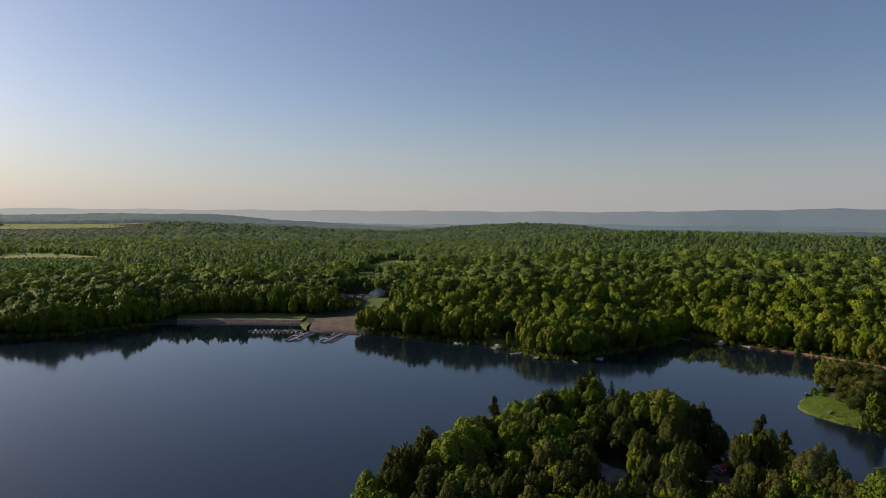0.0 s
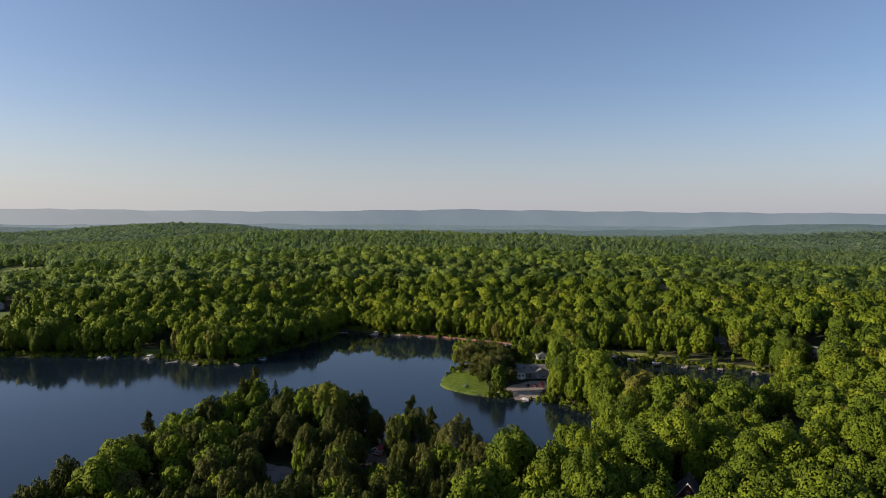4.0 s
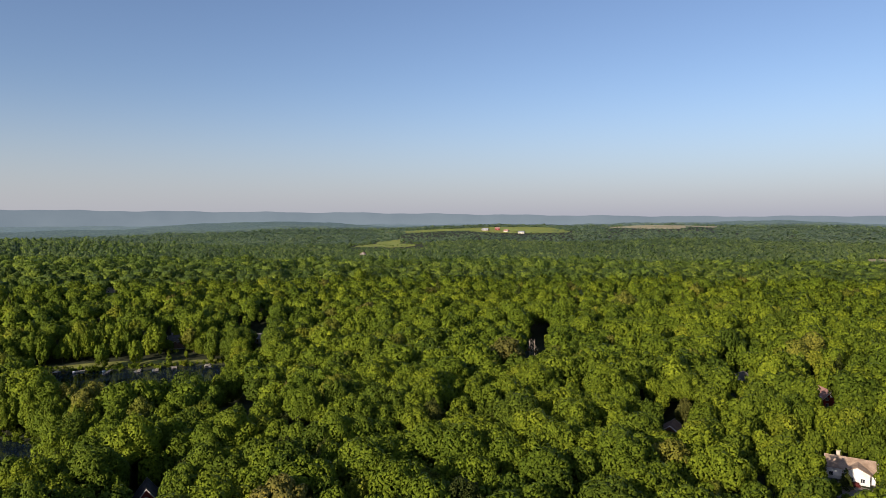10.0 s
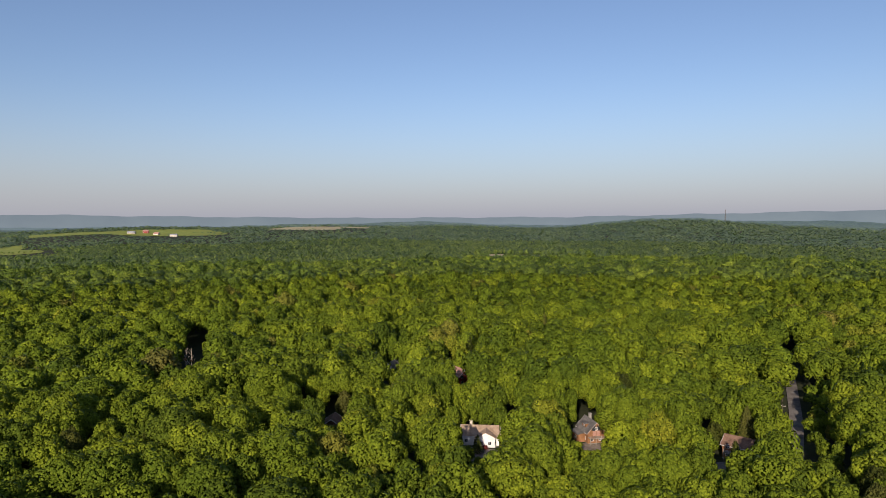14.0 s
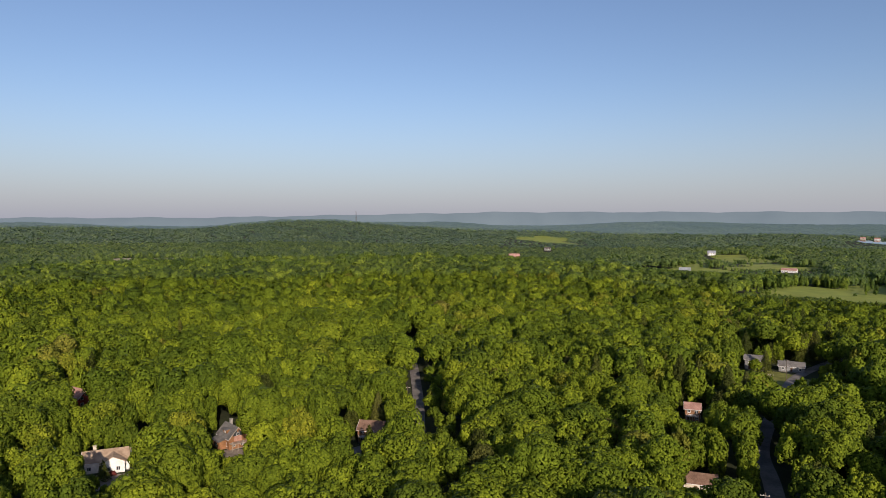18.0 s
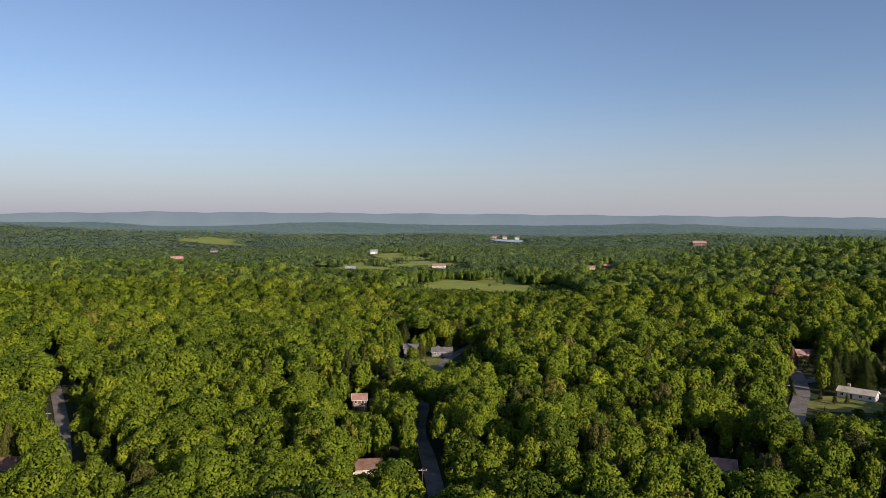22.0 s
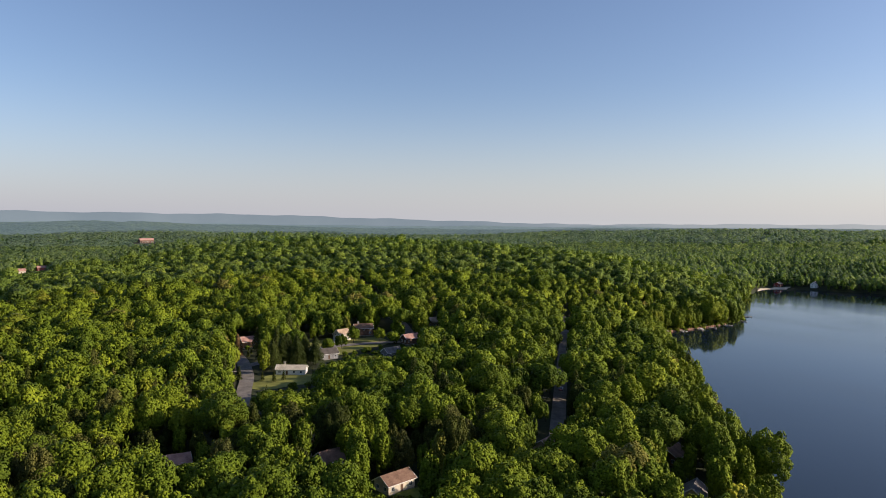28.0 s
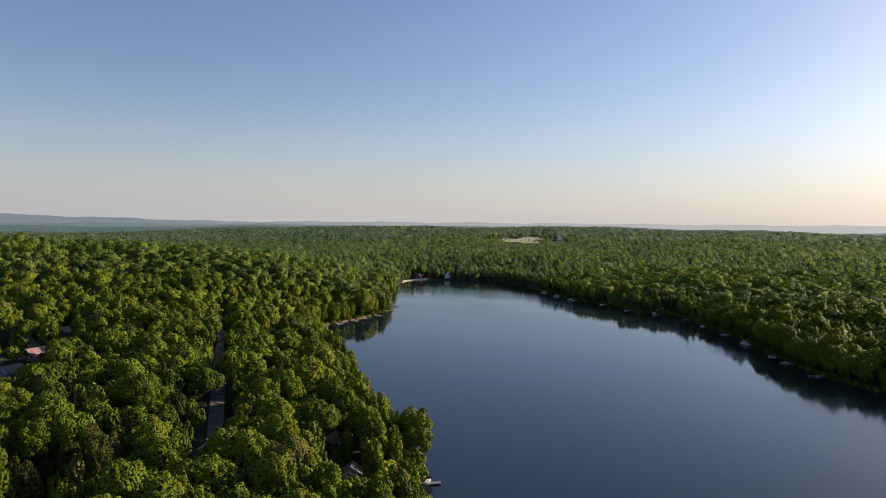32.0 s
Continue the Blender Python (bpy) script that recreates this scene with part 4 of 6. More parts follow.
    ok &= ~((x > -125) & (x < -67) & (y > 515) & (y < 600))
    return ok & (tall > 2.5), s, tall, verge


# stands of conifers: middle, radius, share; some shares raised to darken bright woods
STANDS = [(50, 225, 82, 0.75), (122, 210, 45, 0.5), (-15, -290, 60, 0.42), (-62, -395, 32, 0.55), (20, -250, 60, 0.36),
          (150, -262, 22, 0.5), (170, -390, 40, 0.35), (-60, -230, 45, 0.36), (-115, -290, 90, 0.30), (20, -300, 60, 0.22), (170, 180, 60, 0.12), (260, -560, 130, 0.2), (205, -128, 20, 0.3)]


def woods(name, r0, r1, step, protos, r_mean, h_mean, seed, mat, far=False, sink=0.0, label="", spires=None, heroes=0):
    x, y = scatter(r0, r1, step, seed)
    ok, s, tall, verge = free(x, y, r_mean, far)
    x, y, s, tall, verge = x[ok], y[ok], s[ok], tall[ok], verge[ok]
    if r0 >= 600:
        verge |= s < 14
    r = np.random.default_rng(seed + 1)
    size = np.exp(r.normal(-0.03, 0.34, len(x))).clip(0.45, 1.85)
    high = h_mean * (0.62 + 0.38 * size) * r.normal(1, 0.06, len(x)).clip(0.8, 1.2) * (1 + 0.12 * np.sin(x / 23 + 2 * np.sin(y / 41)) * np.sin(y / 27 + 1.5 * np.sin(x / 35)))
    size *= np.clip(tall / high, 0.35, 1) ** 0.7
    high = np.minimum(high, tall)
    z = ground(x, y, s) - sink * np.minimum(1, high / h_mean) ** 2
    share = np.full(len(x), 0.02 if spires else -1.0)
    for cx, cy, rad, part_of in STANDS:
        share = np.where(np.hypot(x - cx, y - cy) < rad, np.maximum(share, part_of), share)
    con = r.uniform(0, 1, len(x)) < share
    con &= spires is not None
    if con.any():
        h = high[con] * r.uniform(0.7, 1.15, con.sum())
        v, f, sm, t = joined(spires, x[con], y[con], z[con], h * r.uniform(0.8, 1.1, con.sum()) * (1.15 if r0 < 290 else 1.0), h, seed + 3)
        tagged(new("conifers", mesh_of("conifers", v, f, [NEEDLE], sm, t)), "dark green pines and spruces among the broadleaf trees", "conifers", kind="stuff")
    if verge.any():
        # trees round the fields stand free, in leaf down to the grass
        w = verge & ~con & (np.hypot(x, y) < 2000) & (from_shore(x, y) > 1.5)
        if w.any():
            v, f, sm, t = joined(EDGE if r0 < 600 else VERGE, x[w], y[w], z[w] + sink + high[w] * 0.5, 3.8 * size[w], high[w] * 0.48, seed + 9)
            tagged(new("edge_trees", mesh_of("edge_trees", v, f, [mat], sm, t)), "full green trees round the open ground", "trees", kind="stuff")
        con = con | w
    m = ~con
    x, y, z, high, wide = x[m], y[m], z[m], high[m], (r_mean * size)[m]
    deep = (0.35 if r0 < 660 else 0.29) * high
    if heroes:
        near = np.argsort(np.hypot(x, y) + 60 * ((np.degrees(np.arctan2(x, y)) % 360 > 262) & (np.degrees(np.arctan2(x, y)) % 360 < 330)) + 200 * (np.hypot(x, y) < 155))
        for i in near[:heroes]:
            STANDING.append((x[i], y[i], z[i], wide[i], high[i]))
        rest = near[heroes:]
        x, y, z, high, wide, deep = x[rest], y[rest], z[rest], high[rest], wide[rest], deep[rest]
    bank = from_shore(x, y) < 16
    if r0 < 600 and bank.any():
        # trees along the water carry leaves almost down to the ground
        b = bank
        v, f, sm, t = joined(EDGE, x[b], y[b], z[b] + high[b] * 0.51, wide[b] * 1.1, high[b] * 0.48, seed + 7)
        tagged(new("shore_trees", mesh_of("shore_trees", v, f, [LEAF], sm, t)), "full green trees along the bank", "trees", kind="stuff")
        x, y, z, high, wide, deep = x[~b], y[~b], z[~b], high[~b], wide[~b], deep[~b]
    v, f, sm, t = joined(protos, x, y, z + high - deep * 0.95, wide, deep, seed + 2)
    ob = new(name, mesh_of(name, v, f, [mat], sm, t))
    tagged(ob, label, "woods", kind="stuff")


def pine_shape(seed, tiers, sprigs):
    """A broad dark pine: flat tiers of boughs round a stem, 1 high."""
    r = np.random.default_rng(seed)
    vs, fs, n = [], [], 0
    for k in range(tiers):
        f0 = k / (tiers - 1)
        out = (0.30 - 0.21 * f0 ** 1.4) * r.uniform(0.65, 1.0)
        a = r.uniform(0, 2 * np.pi)
        v, f, _ = boughs(seed * 50 + k, 9, 4, sprigs, 0.5, low=-0.3, core=0.7, level=0, rings=1)
        vs.append(v * [out * 0.72, out * 0.72, 0.85 / tiers + 0.045] + [out * 0.42 * math.cos(a), out * 0.42 * math.sin(a), 0.26 + 0.68 * f0])
        fs.append(f + n)
        n += len(v)
    f = np.concatenate(fs)
    return np.concatenate(vs), f, np.zeros(len(f), bool)


STANDING = []
LOW_SPIRES = [spire(240 + k, 6, 8) for k in range(4)]


def round_pine(seed):
    """A full dark pine from the ground up, 1 high: broad below, rounded to the top."""
    v, f, s = boughs(seed, 26, 4, 0, low=-0.85, core=0.66, level=0)
    v = v * (1 - 0.26 * np.clip(v[:, 2:] + 0.1, -0.2, 1)) * [0.27, 0.27, 0] + np.c_[np.zeros((len(v), 2)), 0.54 + 0.45 * v[:, 2]]
    return v, f, s


SPIRES = [round_pine(220 + k) for k in range(6)]
def mound(seed, sides, ring=True, sprigs=0):
    """A far crown: a low irregular dome of a few faces."""
    r = np.random.default_rng(seed)
    a = (np.arange(sides) + r.uniform(-0.3, 0.3, sides)) / sides * 2 * np.pi
    q = r.uniform(0.8, 1.15, sides)
    k = np.arange(sides)
    n = (k + 1) % sides
    base = np.c_[np.cos(a) * q, np.sin(a) * q, r.uniform(-1.8, -0.6, sides)]
    tip = [[r.normal() * 0.15, r.normal() * 0.15, 1.0]]
    if not ring:
        f = np.c_[k, n, np.full(sides, sides)]
        return np.concatenate([base, tip]), f, np.ones(len(f), bool)
    v = np.concatenate([base, np.c_[np.cos(a) * q * 0.66, np.sin(a) * q * 0.66, r.uniform(0.55, 0.85, sides)], tip])
    f = np.concatenate([np.c_[k, n, sides + k], np.c_[n, sides + n, sides + k], np.c_[sides + k, sides + n, np.full(sides, 2 * sides)]])
    smooth = np.ones(len(f), bool)
    if sprigs:
        turn, up = r.uniform(0, 2 * np.pi, sprigs), r.uniform(0.05, 1.0, sprigs)
        out = np.sqrt(1.05 - up * up * 0.95) * 0.97
        p = np.c_[np.cos(turn) * out, np.sin(turn) * out, up]
        w = (p[:, None] + r.normal(scale=0.20, size=(sprigs, 3, 3)) * [1, 1, 1.2]).reshape(-1, 3)
        f = np.concatenate([f, len(v) + np.arange(len(w)).reshape(-1, 3)])
        v = np.concatenate([v, w])
        smooth = np.concatenate([smooth, np.zeros(sprigs, bool)])
    return v, f, smooth


HERO = [boughs(100 + k, 36, 6, 2, 0.34, low=-0.55, tall=1.05) for k in range(8)]
NEAR = [boughs(10 + k, 25, 5, 0, low=-0.45, tall=1.0 + 0.05 * (k % 4)) for k in range(12)]
MID = [boughs(30 + k, 13, 4, 0, low=-0.35, tall=1.0 + 0.05 * (k % 4), level=0) for k in range(12)]
LATER = [boughs(330 + k, 9, 4, 0, low=-0.2, core=0.7, level=0, rings=1) for k in range(12)]
EDGE = [boughs(60 + k, 24, 4, 0, low=-0.9, core=0.70, level=0) for k in range(8)]
FARP = [boughs(50 + k, 6, 4, 0, low=0.0, core=0.74, level=0, rings=1) for k in range(12)]
FARTHER = [mound(150 + k, 4, True, 4) for k in range(10)]
HILLP = [mound(40 + k, 5, False, 2) for k in range(8)]
DOME = [mound(70 + k, 4, False) for k in range(8)]
VERGE = [boughs(80 + k, 10, 4, 1, 0.5, low=-0.9, core=0.75, level=0, rings=1) for k in range(6)]
BUSH = [boughs(90 + k, 4, 4, 1, 0.5, low=-0.1, level=0, rings=1) for k in range(6)]

woods("under_woods", 40, 150, 13.0, LATER, 7.6, 18, 8, LEAF, label="green broadleaf woods on the near shore")
woods("near_woods", 150, 290, 7.2, NEAR, 4.7, 16.5, 1, LEAF, label="dense green broadleaf woods round the lake", spires=SPIRES, heroes=300)
woods("middle_woods", 290, 490, 7.4, MID, 4.8, 16.5, 2, SLOPE_LEAF, label="dense green broadleaf woods on the slopes", spires=LOW_SPIRES)
woods("farther_woods", 490, 660, 7.6, LATER, 4.9, 16.5, 43, RISE_LEAF, label="dense green broadleaf woods beyond the lake", spires=LOW_SPIRES)
woods("outer_woods", 660, 790, 8.0, FARP, 5.4, 16, 3, HILL_HAZE_LEAF, label="green broadleaf woods on the hills")
woods("upper_woods", 790, 950, 8.0, FARTHER, 5.4, 16, 23, HILL_HAZE_LEAF, label="green broadleaf woods higher on the hills")
woods("hill_woods", 950, 1300, 8.8, HILLP, 6.0, 15.5, 13, FAR_HAZE_LEAF, label="green broadleaf woods on the farther hills")
woods("distant_woods", 1300, 1900, 14, DOME, 9.6, 13, 4, FAR_HAZE_LEAF, far=True, sink=5, label="distant woods over the hills")
woods("remote_woods", 1900, 2620, 19, DOME, 13.5, 13, 14, DIM_HAZE_LEAF, far=True, sink=5, label="remote woods over the hills")


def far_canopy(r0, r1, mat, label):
    """The closed roof of woods far off, bumpy with crowns; haze is painted into its colour and glow."""
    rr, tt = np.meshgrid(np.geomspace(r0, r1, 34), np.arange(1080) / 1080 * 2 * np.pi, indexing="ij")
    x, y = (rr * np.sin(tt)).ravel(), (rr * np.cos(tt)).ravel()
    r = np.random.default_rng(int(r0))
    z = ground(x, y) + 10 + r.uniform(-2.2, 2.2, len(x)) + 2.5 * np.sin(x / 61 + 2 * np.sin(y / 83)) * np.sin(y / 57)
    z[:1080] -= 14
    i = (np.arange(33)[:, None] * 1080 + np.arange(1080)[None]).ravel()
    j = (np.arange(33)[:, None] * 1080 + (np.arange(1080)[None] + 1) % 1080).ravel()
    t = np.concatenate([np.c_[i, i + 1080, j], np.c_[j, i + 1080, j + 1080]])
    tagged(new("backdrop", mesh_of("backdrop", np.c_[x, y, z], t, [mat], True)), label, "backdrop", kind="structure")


far_canopy(2600, 3600, HAZE_LEAF, "distant rolling woods with blue-green haze painted in")
far_canopy(3580, 4830, RIM_HAZE_LEAF, "woods below the horizon with pale haze painted in")

# low bushes along the banks
x, y = scatter(120, 900, 3.6, 21)
s = from_shore(x, y)
m = (s > -0.5) & (s < 9)
x, y, s = x[m], y[m], s[m]
m = to_line(DAM, x, y) > 32
for name, cx, cy, hx, hy, turn, mat in OPEN:
    c, q = math.cos(radians(turn)), math.sin(radians(turn))
    m &= (((x - cx) * c + (y - cy) * q) / hx) ** 2 + ((-(x - cx) * q + (y - cy) * c) / hy) ** 2 > 1
m &= ~((x > -125) & (x < -60) & (y > 515) & (y < 612)) & ~(np.hypot(x + 742, y + 686) < 36)
x, y, s = x[m], y[m], s[m]
size = np.random.default_rng(3).uniform(1.0, 2.3, len(x))
v, f, sm, t = joined(BUSH, x, y, ground(x, y, s) + 0.2 * size, size, size, 22)
tagged(new("bank_bushes", mesh_of("bank_bushes", v, f, [LEAF], sm, t)), "low green bushes along the waterline", "bushes", kind="stuff")


# rough grass on the clubhouse spit
r = np.random.default_rng(31)
u, v = r.uniform(-1, 1, 900), r.uniform(-1, 1, 900)
m = u * u + v * v < 0.95
x, y = 180 + 13 * u[m] * math.cos(radians(-16)) - 25 * v[m] * math.sin(radians(-16)), 316 + 13 * u[m] * math.sin(radians(-16)) + 25 * v[m] * math.cos(radians(-16))
s = from_shore(x, y)
x, y, s = x[s > 0.5], y[s > 0.5], s[s > 0.5]
size = r.uniform(0.3, 0.75, len(x))
v, f, sm, t = joined([crown(170 + k, 1, 12, 0.3, 7, low=-0.1) for k in range(3)], x, y, ground(x, y, s) + 0.10, size * 1.5, size * 0.45, 33)
tagged(new("grass", mesh_of("grass", v, f, [TUFT], sm, t)), "rough bright green grass on the spit", "grass", kind="stuff")


# ---- single trees of the near woods ----
def limbs(seed):
    """A trunk that forks into limbs, 1 high."""
    r = random.Random(seed)
    bm = bmesh.new()
    rod(bm, (0, 0, -0.04), (0, 0, 0.45), 0.020, 0.014)
    for k in range(5):
        a = 2 * math.pi * k / 5 + r.uniform(-0.4, 0.4)
        z = 0.30 + 0.04 * k
        rod(bm, (0, 0, z), (0.13 * math.cos(a), 0.13 * math.sin(a), z + 0.26), 0.010, 0.004, 5)
    rod(bm, (0, 0, 0.45), (0.02, -0.02, 0.85), 0.014, 0.004)
    me = bpy.data.meshes.new("trunk")
    bm.to_mesh(me)
    bm.free()
    me.materials.append(BARK)
    return me


hero_crowns = [mesh_of("crown", v, f, [LEAF], s) for v, f, s in HERO]
hero_trunks = [limbs(k) for k in range(3)]
pick = random.Random(5)
for k, (x, y, z, wide, high) in enumerate(STANDING):
    small = high < 9
    label = "low broadleaf tree with a small crown" if small else "tall broadleaf tree with a full green crown"
    e = thing("tree", pose(x, y, z, 0, 0, pick.uniform(0, 360)), label, "tree", "near trees")
    c = new("crown", pick.choice(hero_crowns))
    c.parent, c.location, c.scale = e, (0, 0, high * 0.70), (wide, wide, 0.31 * high)
    t = new("trunk", pick.choice(hero_trunks))
    t.parent, t.scale = e, (high, high, high)


# the pines and broad trees round the clubhouse, and other trees that stand by themselves
pine_crowns = [mesh_of("crown", *pine_shape(k, 13, 3)[:2], [NEEDLE], False) for k in range(4)]
SPRUCE = [mesh_of("crown", *spire(300 + k, 13, 12)[:2], [NEEDLE], False) for k in range(3)]


DENSE = [mesh_of("crown", *boughs(130 + k, 34, 5, 2, 0.34, low=-0.85)[:2], [NEEDLE], False) for k in range(4)]
RUSTY = mesh_of("crown", *spire(310, 13, 12)[:2], [RUST_LEAF], False)
GOLDEN = mesh_of("crown", *HERO[0][:2], [YELLOW_LEAF], False)


def lone(kind, x, y, high, wide=None, label=""):
    z = max(float(ground(x, y)[0]), 0.2)
    e = thing({"broad": "tree", "round_pine": "pine_tree"}.get(kind, kind), pose(x, y, z, 0, 0, pick.uniform(0, 360)), label, "tree", "trees by the houses")
    me = pick.choice({"broad": hero_crowns, "pine_tree": pine_crowns, "spruce": SPRUCE, "round_pine": DENSE}[kind])
    c = new("crown", me)
    c.parent = e
    if kind in ("broad", "round_pine"):
        c.location, c.scale = (0, 0, high * 0.56), (wide, wide, 0.45 * high)
    else:
        c.scale = (wide or high, wide or high, high)
    t = new("trunk", pick.choice(hero_trunks))
    t.parent, t.scale = e, (high, high, high)
    return c


for x, y, h in ((199, 341, 16), (206, 339, 17), (213, 335, 16), (220, 331, 14), (188, 303, 11), (193, 307, 13), (198, 312, 14), (204, 311, 13), (200, 301, 9), (198, 325, 13), (206, 322, 13), (191, 318, 9), (212, 326, 13)):
    lone("round_pine", x, y, h, h * 0.56, "dense dark pine beside the clubhouse")
for x, y, h, w in ((236, 300, 19, 6.5), (243, 293, 20, 7), (232, 290, 17, 6), (240, 282, 18, 6.5), (228, 284, 15, 5.5), (250, 302, 20, 7), (248, 313, 16, 6), (219, 279, 11, 4.5),
                   (226, 274, 14, 5.5), (233, 270, 15, 6), (241, 273, 17, 6), (216, 270, 9, 4.5), (222, 264, 12, 5), (210, 272, 7, 3.6), (251, 350, 15, 6), (228, 258, 13, 5), (206, 268, 9, 4.5), (211, 262, 12, 5), (216, 256, 13, 5.5), (214, 249, 11, 5), (220, 250, 14, 5.5), (209, 257, 8, 4)):
    lone("broad", x, y, h, w, "full green tree on the clubhouse point")
for k in range(16):
    lone("broad", 314 + 5.2 * k + 4 * math.sin(2.1 * k), 362 - 6.6 * k + 3 * math.sin(1.7 * k), 11 + 3 * math.sin(3.3 * k), 4.8 + 0.8 * math.sin(1.3 * k), "leafy tree behind the narrow lakeside lawn")
lone("broad", 236, 337, 14, 3.2, "slender young tree on the lawn behind the clubhouse")
# the wooded point: white pines that rise over the rest, small spruces, one dying tree
for x, y, h in ((66, 297, 24), (60, 292, 21), (22, 283, 15), (92, 247, 20), (98, 252, 18), (114, 240, 20), (119, 232, 17), (125, 215, 16), (74, 250, 15), (40, 270, 17)):
    lone("pine_tree", x, y, h, h * 0.95, "tall dark white pine on the wooded point")
for x, y, h in ((45, 228, 9), (36, 212, 9), (32, 212, 7), (40, 216, 8), (28, 206, 8), (22, 208, 7), (50, 206, 8)):
    lone("spruce", x, y, h, h * 0.8, "small young spruce on the wooded point")
for x, y, h in ((156, -263, 24), (152, -271, 22), (160, -269, 22), (137, -267, 23), (132, -272, 20), (163, -357, 13), (181, -372, 19), (192, -128, 12), (213, -146, 16)):
    lone("spruce", x, y, h, h * 1.1, "tall brownish green spruce beside a house")
lone("broad", 166, -352, 8, 3.6, "rounded green tree on a lawn")
for x, y, h in ((-48, -370, 17), (-54, -374, 18), (-61, -371, 18), (-66, -375, 17), (-71, -371, 16), (-57, -380, 18), (228, -53, 7), (-21, -355, 9)):
    lone("spruce", x, y, h, h * 1.35, "dark green spruce beside a house")
for x, y, h in ((-40, -348, 5), (-45, -343, 6), (-50, -345, 5.5), (-29, -352, 8), (-80, -204, 8), (-84, -198, 7), (-88, -204, 8), (-93, -199, 7)):
    lone("spruce", x, y, h, h * 0.9, "small blue-green spruce on a lawn")
for x, y, h, w in ((227, -104, 8, 3.8), (251, -66, 12, 4.5), (248, -49, 12, 4.5), (253, -57, 14, 5), (-93, -404, 9, 4), (-104, -418, 10, 4), (-120, -414, 9, 4), (-84, -400, 8, 4), (-174, -160, 9, 4.5), (-168, -152, 7, 3.5)):
    lone("broad", x, y, h, w, "rounded green tree on a lawn")
for x, y, h in ((-27, -408, 13), (-33, -406, 14), (61, 262, 11)):
    lone("spruce", x, y, h, h * 0.9, "rusty brown dying spruce beside a drive").data = RUSTY
lone("broad", -158, -157, 9, 4.6, "golden-leaved tree near the shore").data = GOLDEN
for x, y, h in ((-37, -236, 15), (-41, -231, 14), (-33, -240, 13), (-62, -206, 13)):
    lone("broad", x, y, h, 3.4, "tall slender pale-leaved tree by the drive")


lone("spruce", 233, -48.5, 7.5, 2.6, "blue-green spruce beside the white house")
lone("spruce", 231.5, -52.6, 3.4, 1.0, "small clipped conifer beside the white house")


def snag(x, y, high, seed):
    """A dead or half-bare tree: pale forked stem, thin upward branches, a few wisps of leaves."""
    r = random.Random(seed)
    e = thing("bare_tree", pose(x, y, float(ground(x, y)[0]), 0, 0, r.uniform(0, 360)), "half-bare tree with pale stem and thin branches", "tree", "bare trees")
    b = bmesh.new()
    rod(b, (0, 0, -0.5), (0.2, 0.1, high * 0.6), 0.26, 0.16)
    rod(b, (0.2, 0.1, high * 0.6), (0.1, -0.3, high), 0.16, 0.04)
    part("trunk", b, PALE_BARK, e, "pale grey stem")
    for k in range(11):
        a, z = r.uniform(0, 6.28), high * (0.38 + 0.052 * k)
        out = (1 - 0.055 * k) * r.uniform(1.6, 2.6)
        b = bmesh.new()
        mid = (out * 0.55 * math.cos(a), out * 0.55 * math.sin(a), z + out * 0.5)
        rod(b, (0.15, 0.05, z), mid, 0.09, 0.06, 5)
        for q in (-0.5, 0.0, 0.5):
            rod(b, mid, (out * math.cos(a + q), out * math.sin(a + q), z + out * r.uniform(1.0, 1.6)), 0.055, 0.02, 4)
        part("branch", b, PALE_BARK, e)
    v, f, sm = BUSH[seed % 6]
    w = new("foliage", mesh_of("foliage", v * [1.1, 1.1, 0.8] + [0.6, 0.2, high * 0.62], f, [RUST_LEAF], sm))
    w.parent = e


for k, (x, y, h) in enumerate(((343, 62, 17), (352, 66, 15), (204, -174, 15), (212, -181, 16), (221, -187, 15), (-41, -222, 14), (-31, -229, 15), (-36, -233, 13), (118, 150, 13), (250, 60, 16))):
    snag(x, y, h, k)
for x, y in ((206, 291), (209, 289), (212, 287), (214, 290), (231.6, -56.5)):
    s = thing("shrub", pose(x, y, float(ground(x, y)[0]) + 0.2, 0, 0, 20), "dark red ornamental shrub in the forecourt", "shrub", "forecourt shrubs")
    v, f, sm = BUSH[0]
    c = new("crown", mesh_of("crown", v * [1.3, 1.3, 1.0] + [0, 0, 0.5], f, [MAROON_LEAF], sm))
    c.parent = s


# ---- houses ----
def mesh_from(name, bm, mat):
    me = bpy.data.meshes.new(name)
    bm.to_mesh(me)
    bm.free()
    me.materials.append(mat)
    return me


bm = bmesh.new()
for b in ((-0.65, -0.53, -0.7, 0.7), (0.53, 0.65, -0.7, 0.7), (-0.53, 0.53, 0.58, 0.7), (-0.53, 0.53, -0.7, -0.58), (-0.04, 0.04, -0.58, 0.58)):
    box(bm, b[0], b[1], -0.03, 0.07, b[2], b[3])
FRAME_ME = mesh_from("window", bm, TRIM)
PANE_ME = mesh_from("pane", boxed(-0.53, 0.53, -0.02, 0.03, -0.58, 0.58), GLASS)
bm = bmesh.new()
box(bm, -0.5, 0.5, -0.02, 0.06, 0, 2.05)
for zz in (0.35, 1.2):
    box(bm, -0.34, 0.34, 0.05, 0.085, zz, zz + 0.6)
DOOR_ME = mesh_from("door", bm, BROWN)
HANDLE_ME = mesh_from("door_handle", boxed(0.34, 0.42, 0.06, 0.14, 0.98, 1.06), STEEL)


def window(h, x, y, z, turn, size=1.0):
    f = new("window", FRAME_ME)
    f.parent, f.matrix_basis = h, pose(x, y, z, 0, 0, turn) @ Matrix.Scale(size, 4)
    p = new("pane", PANE_ME)
    p.parent = f


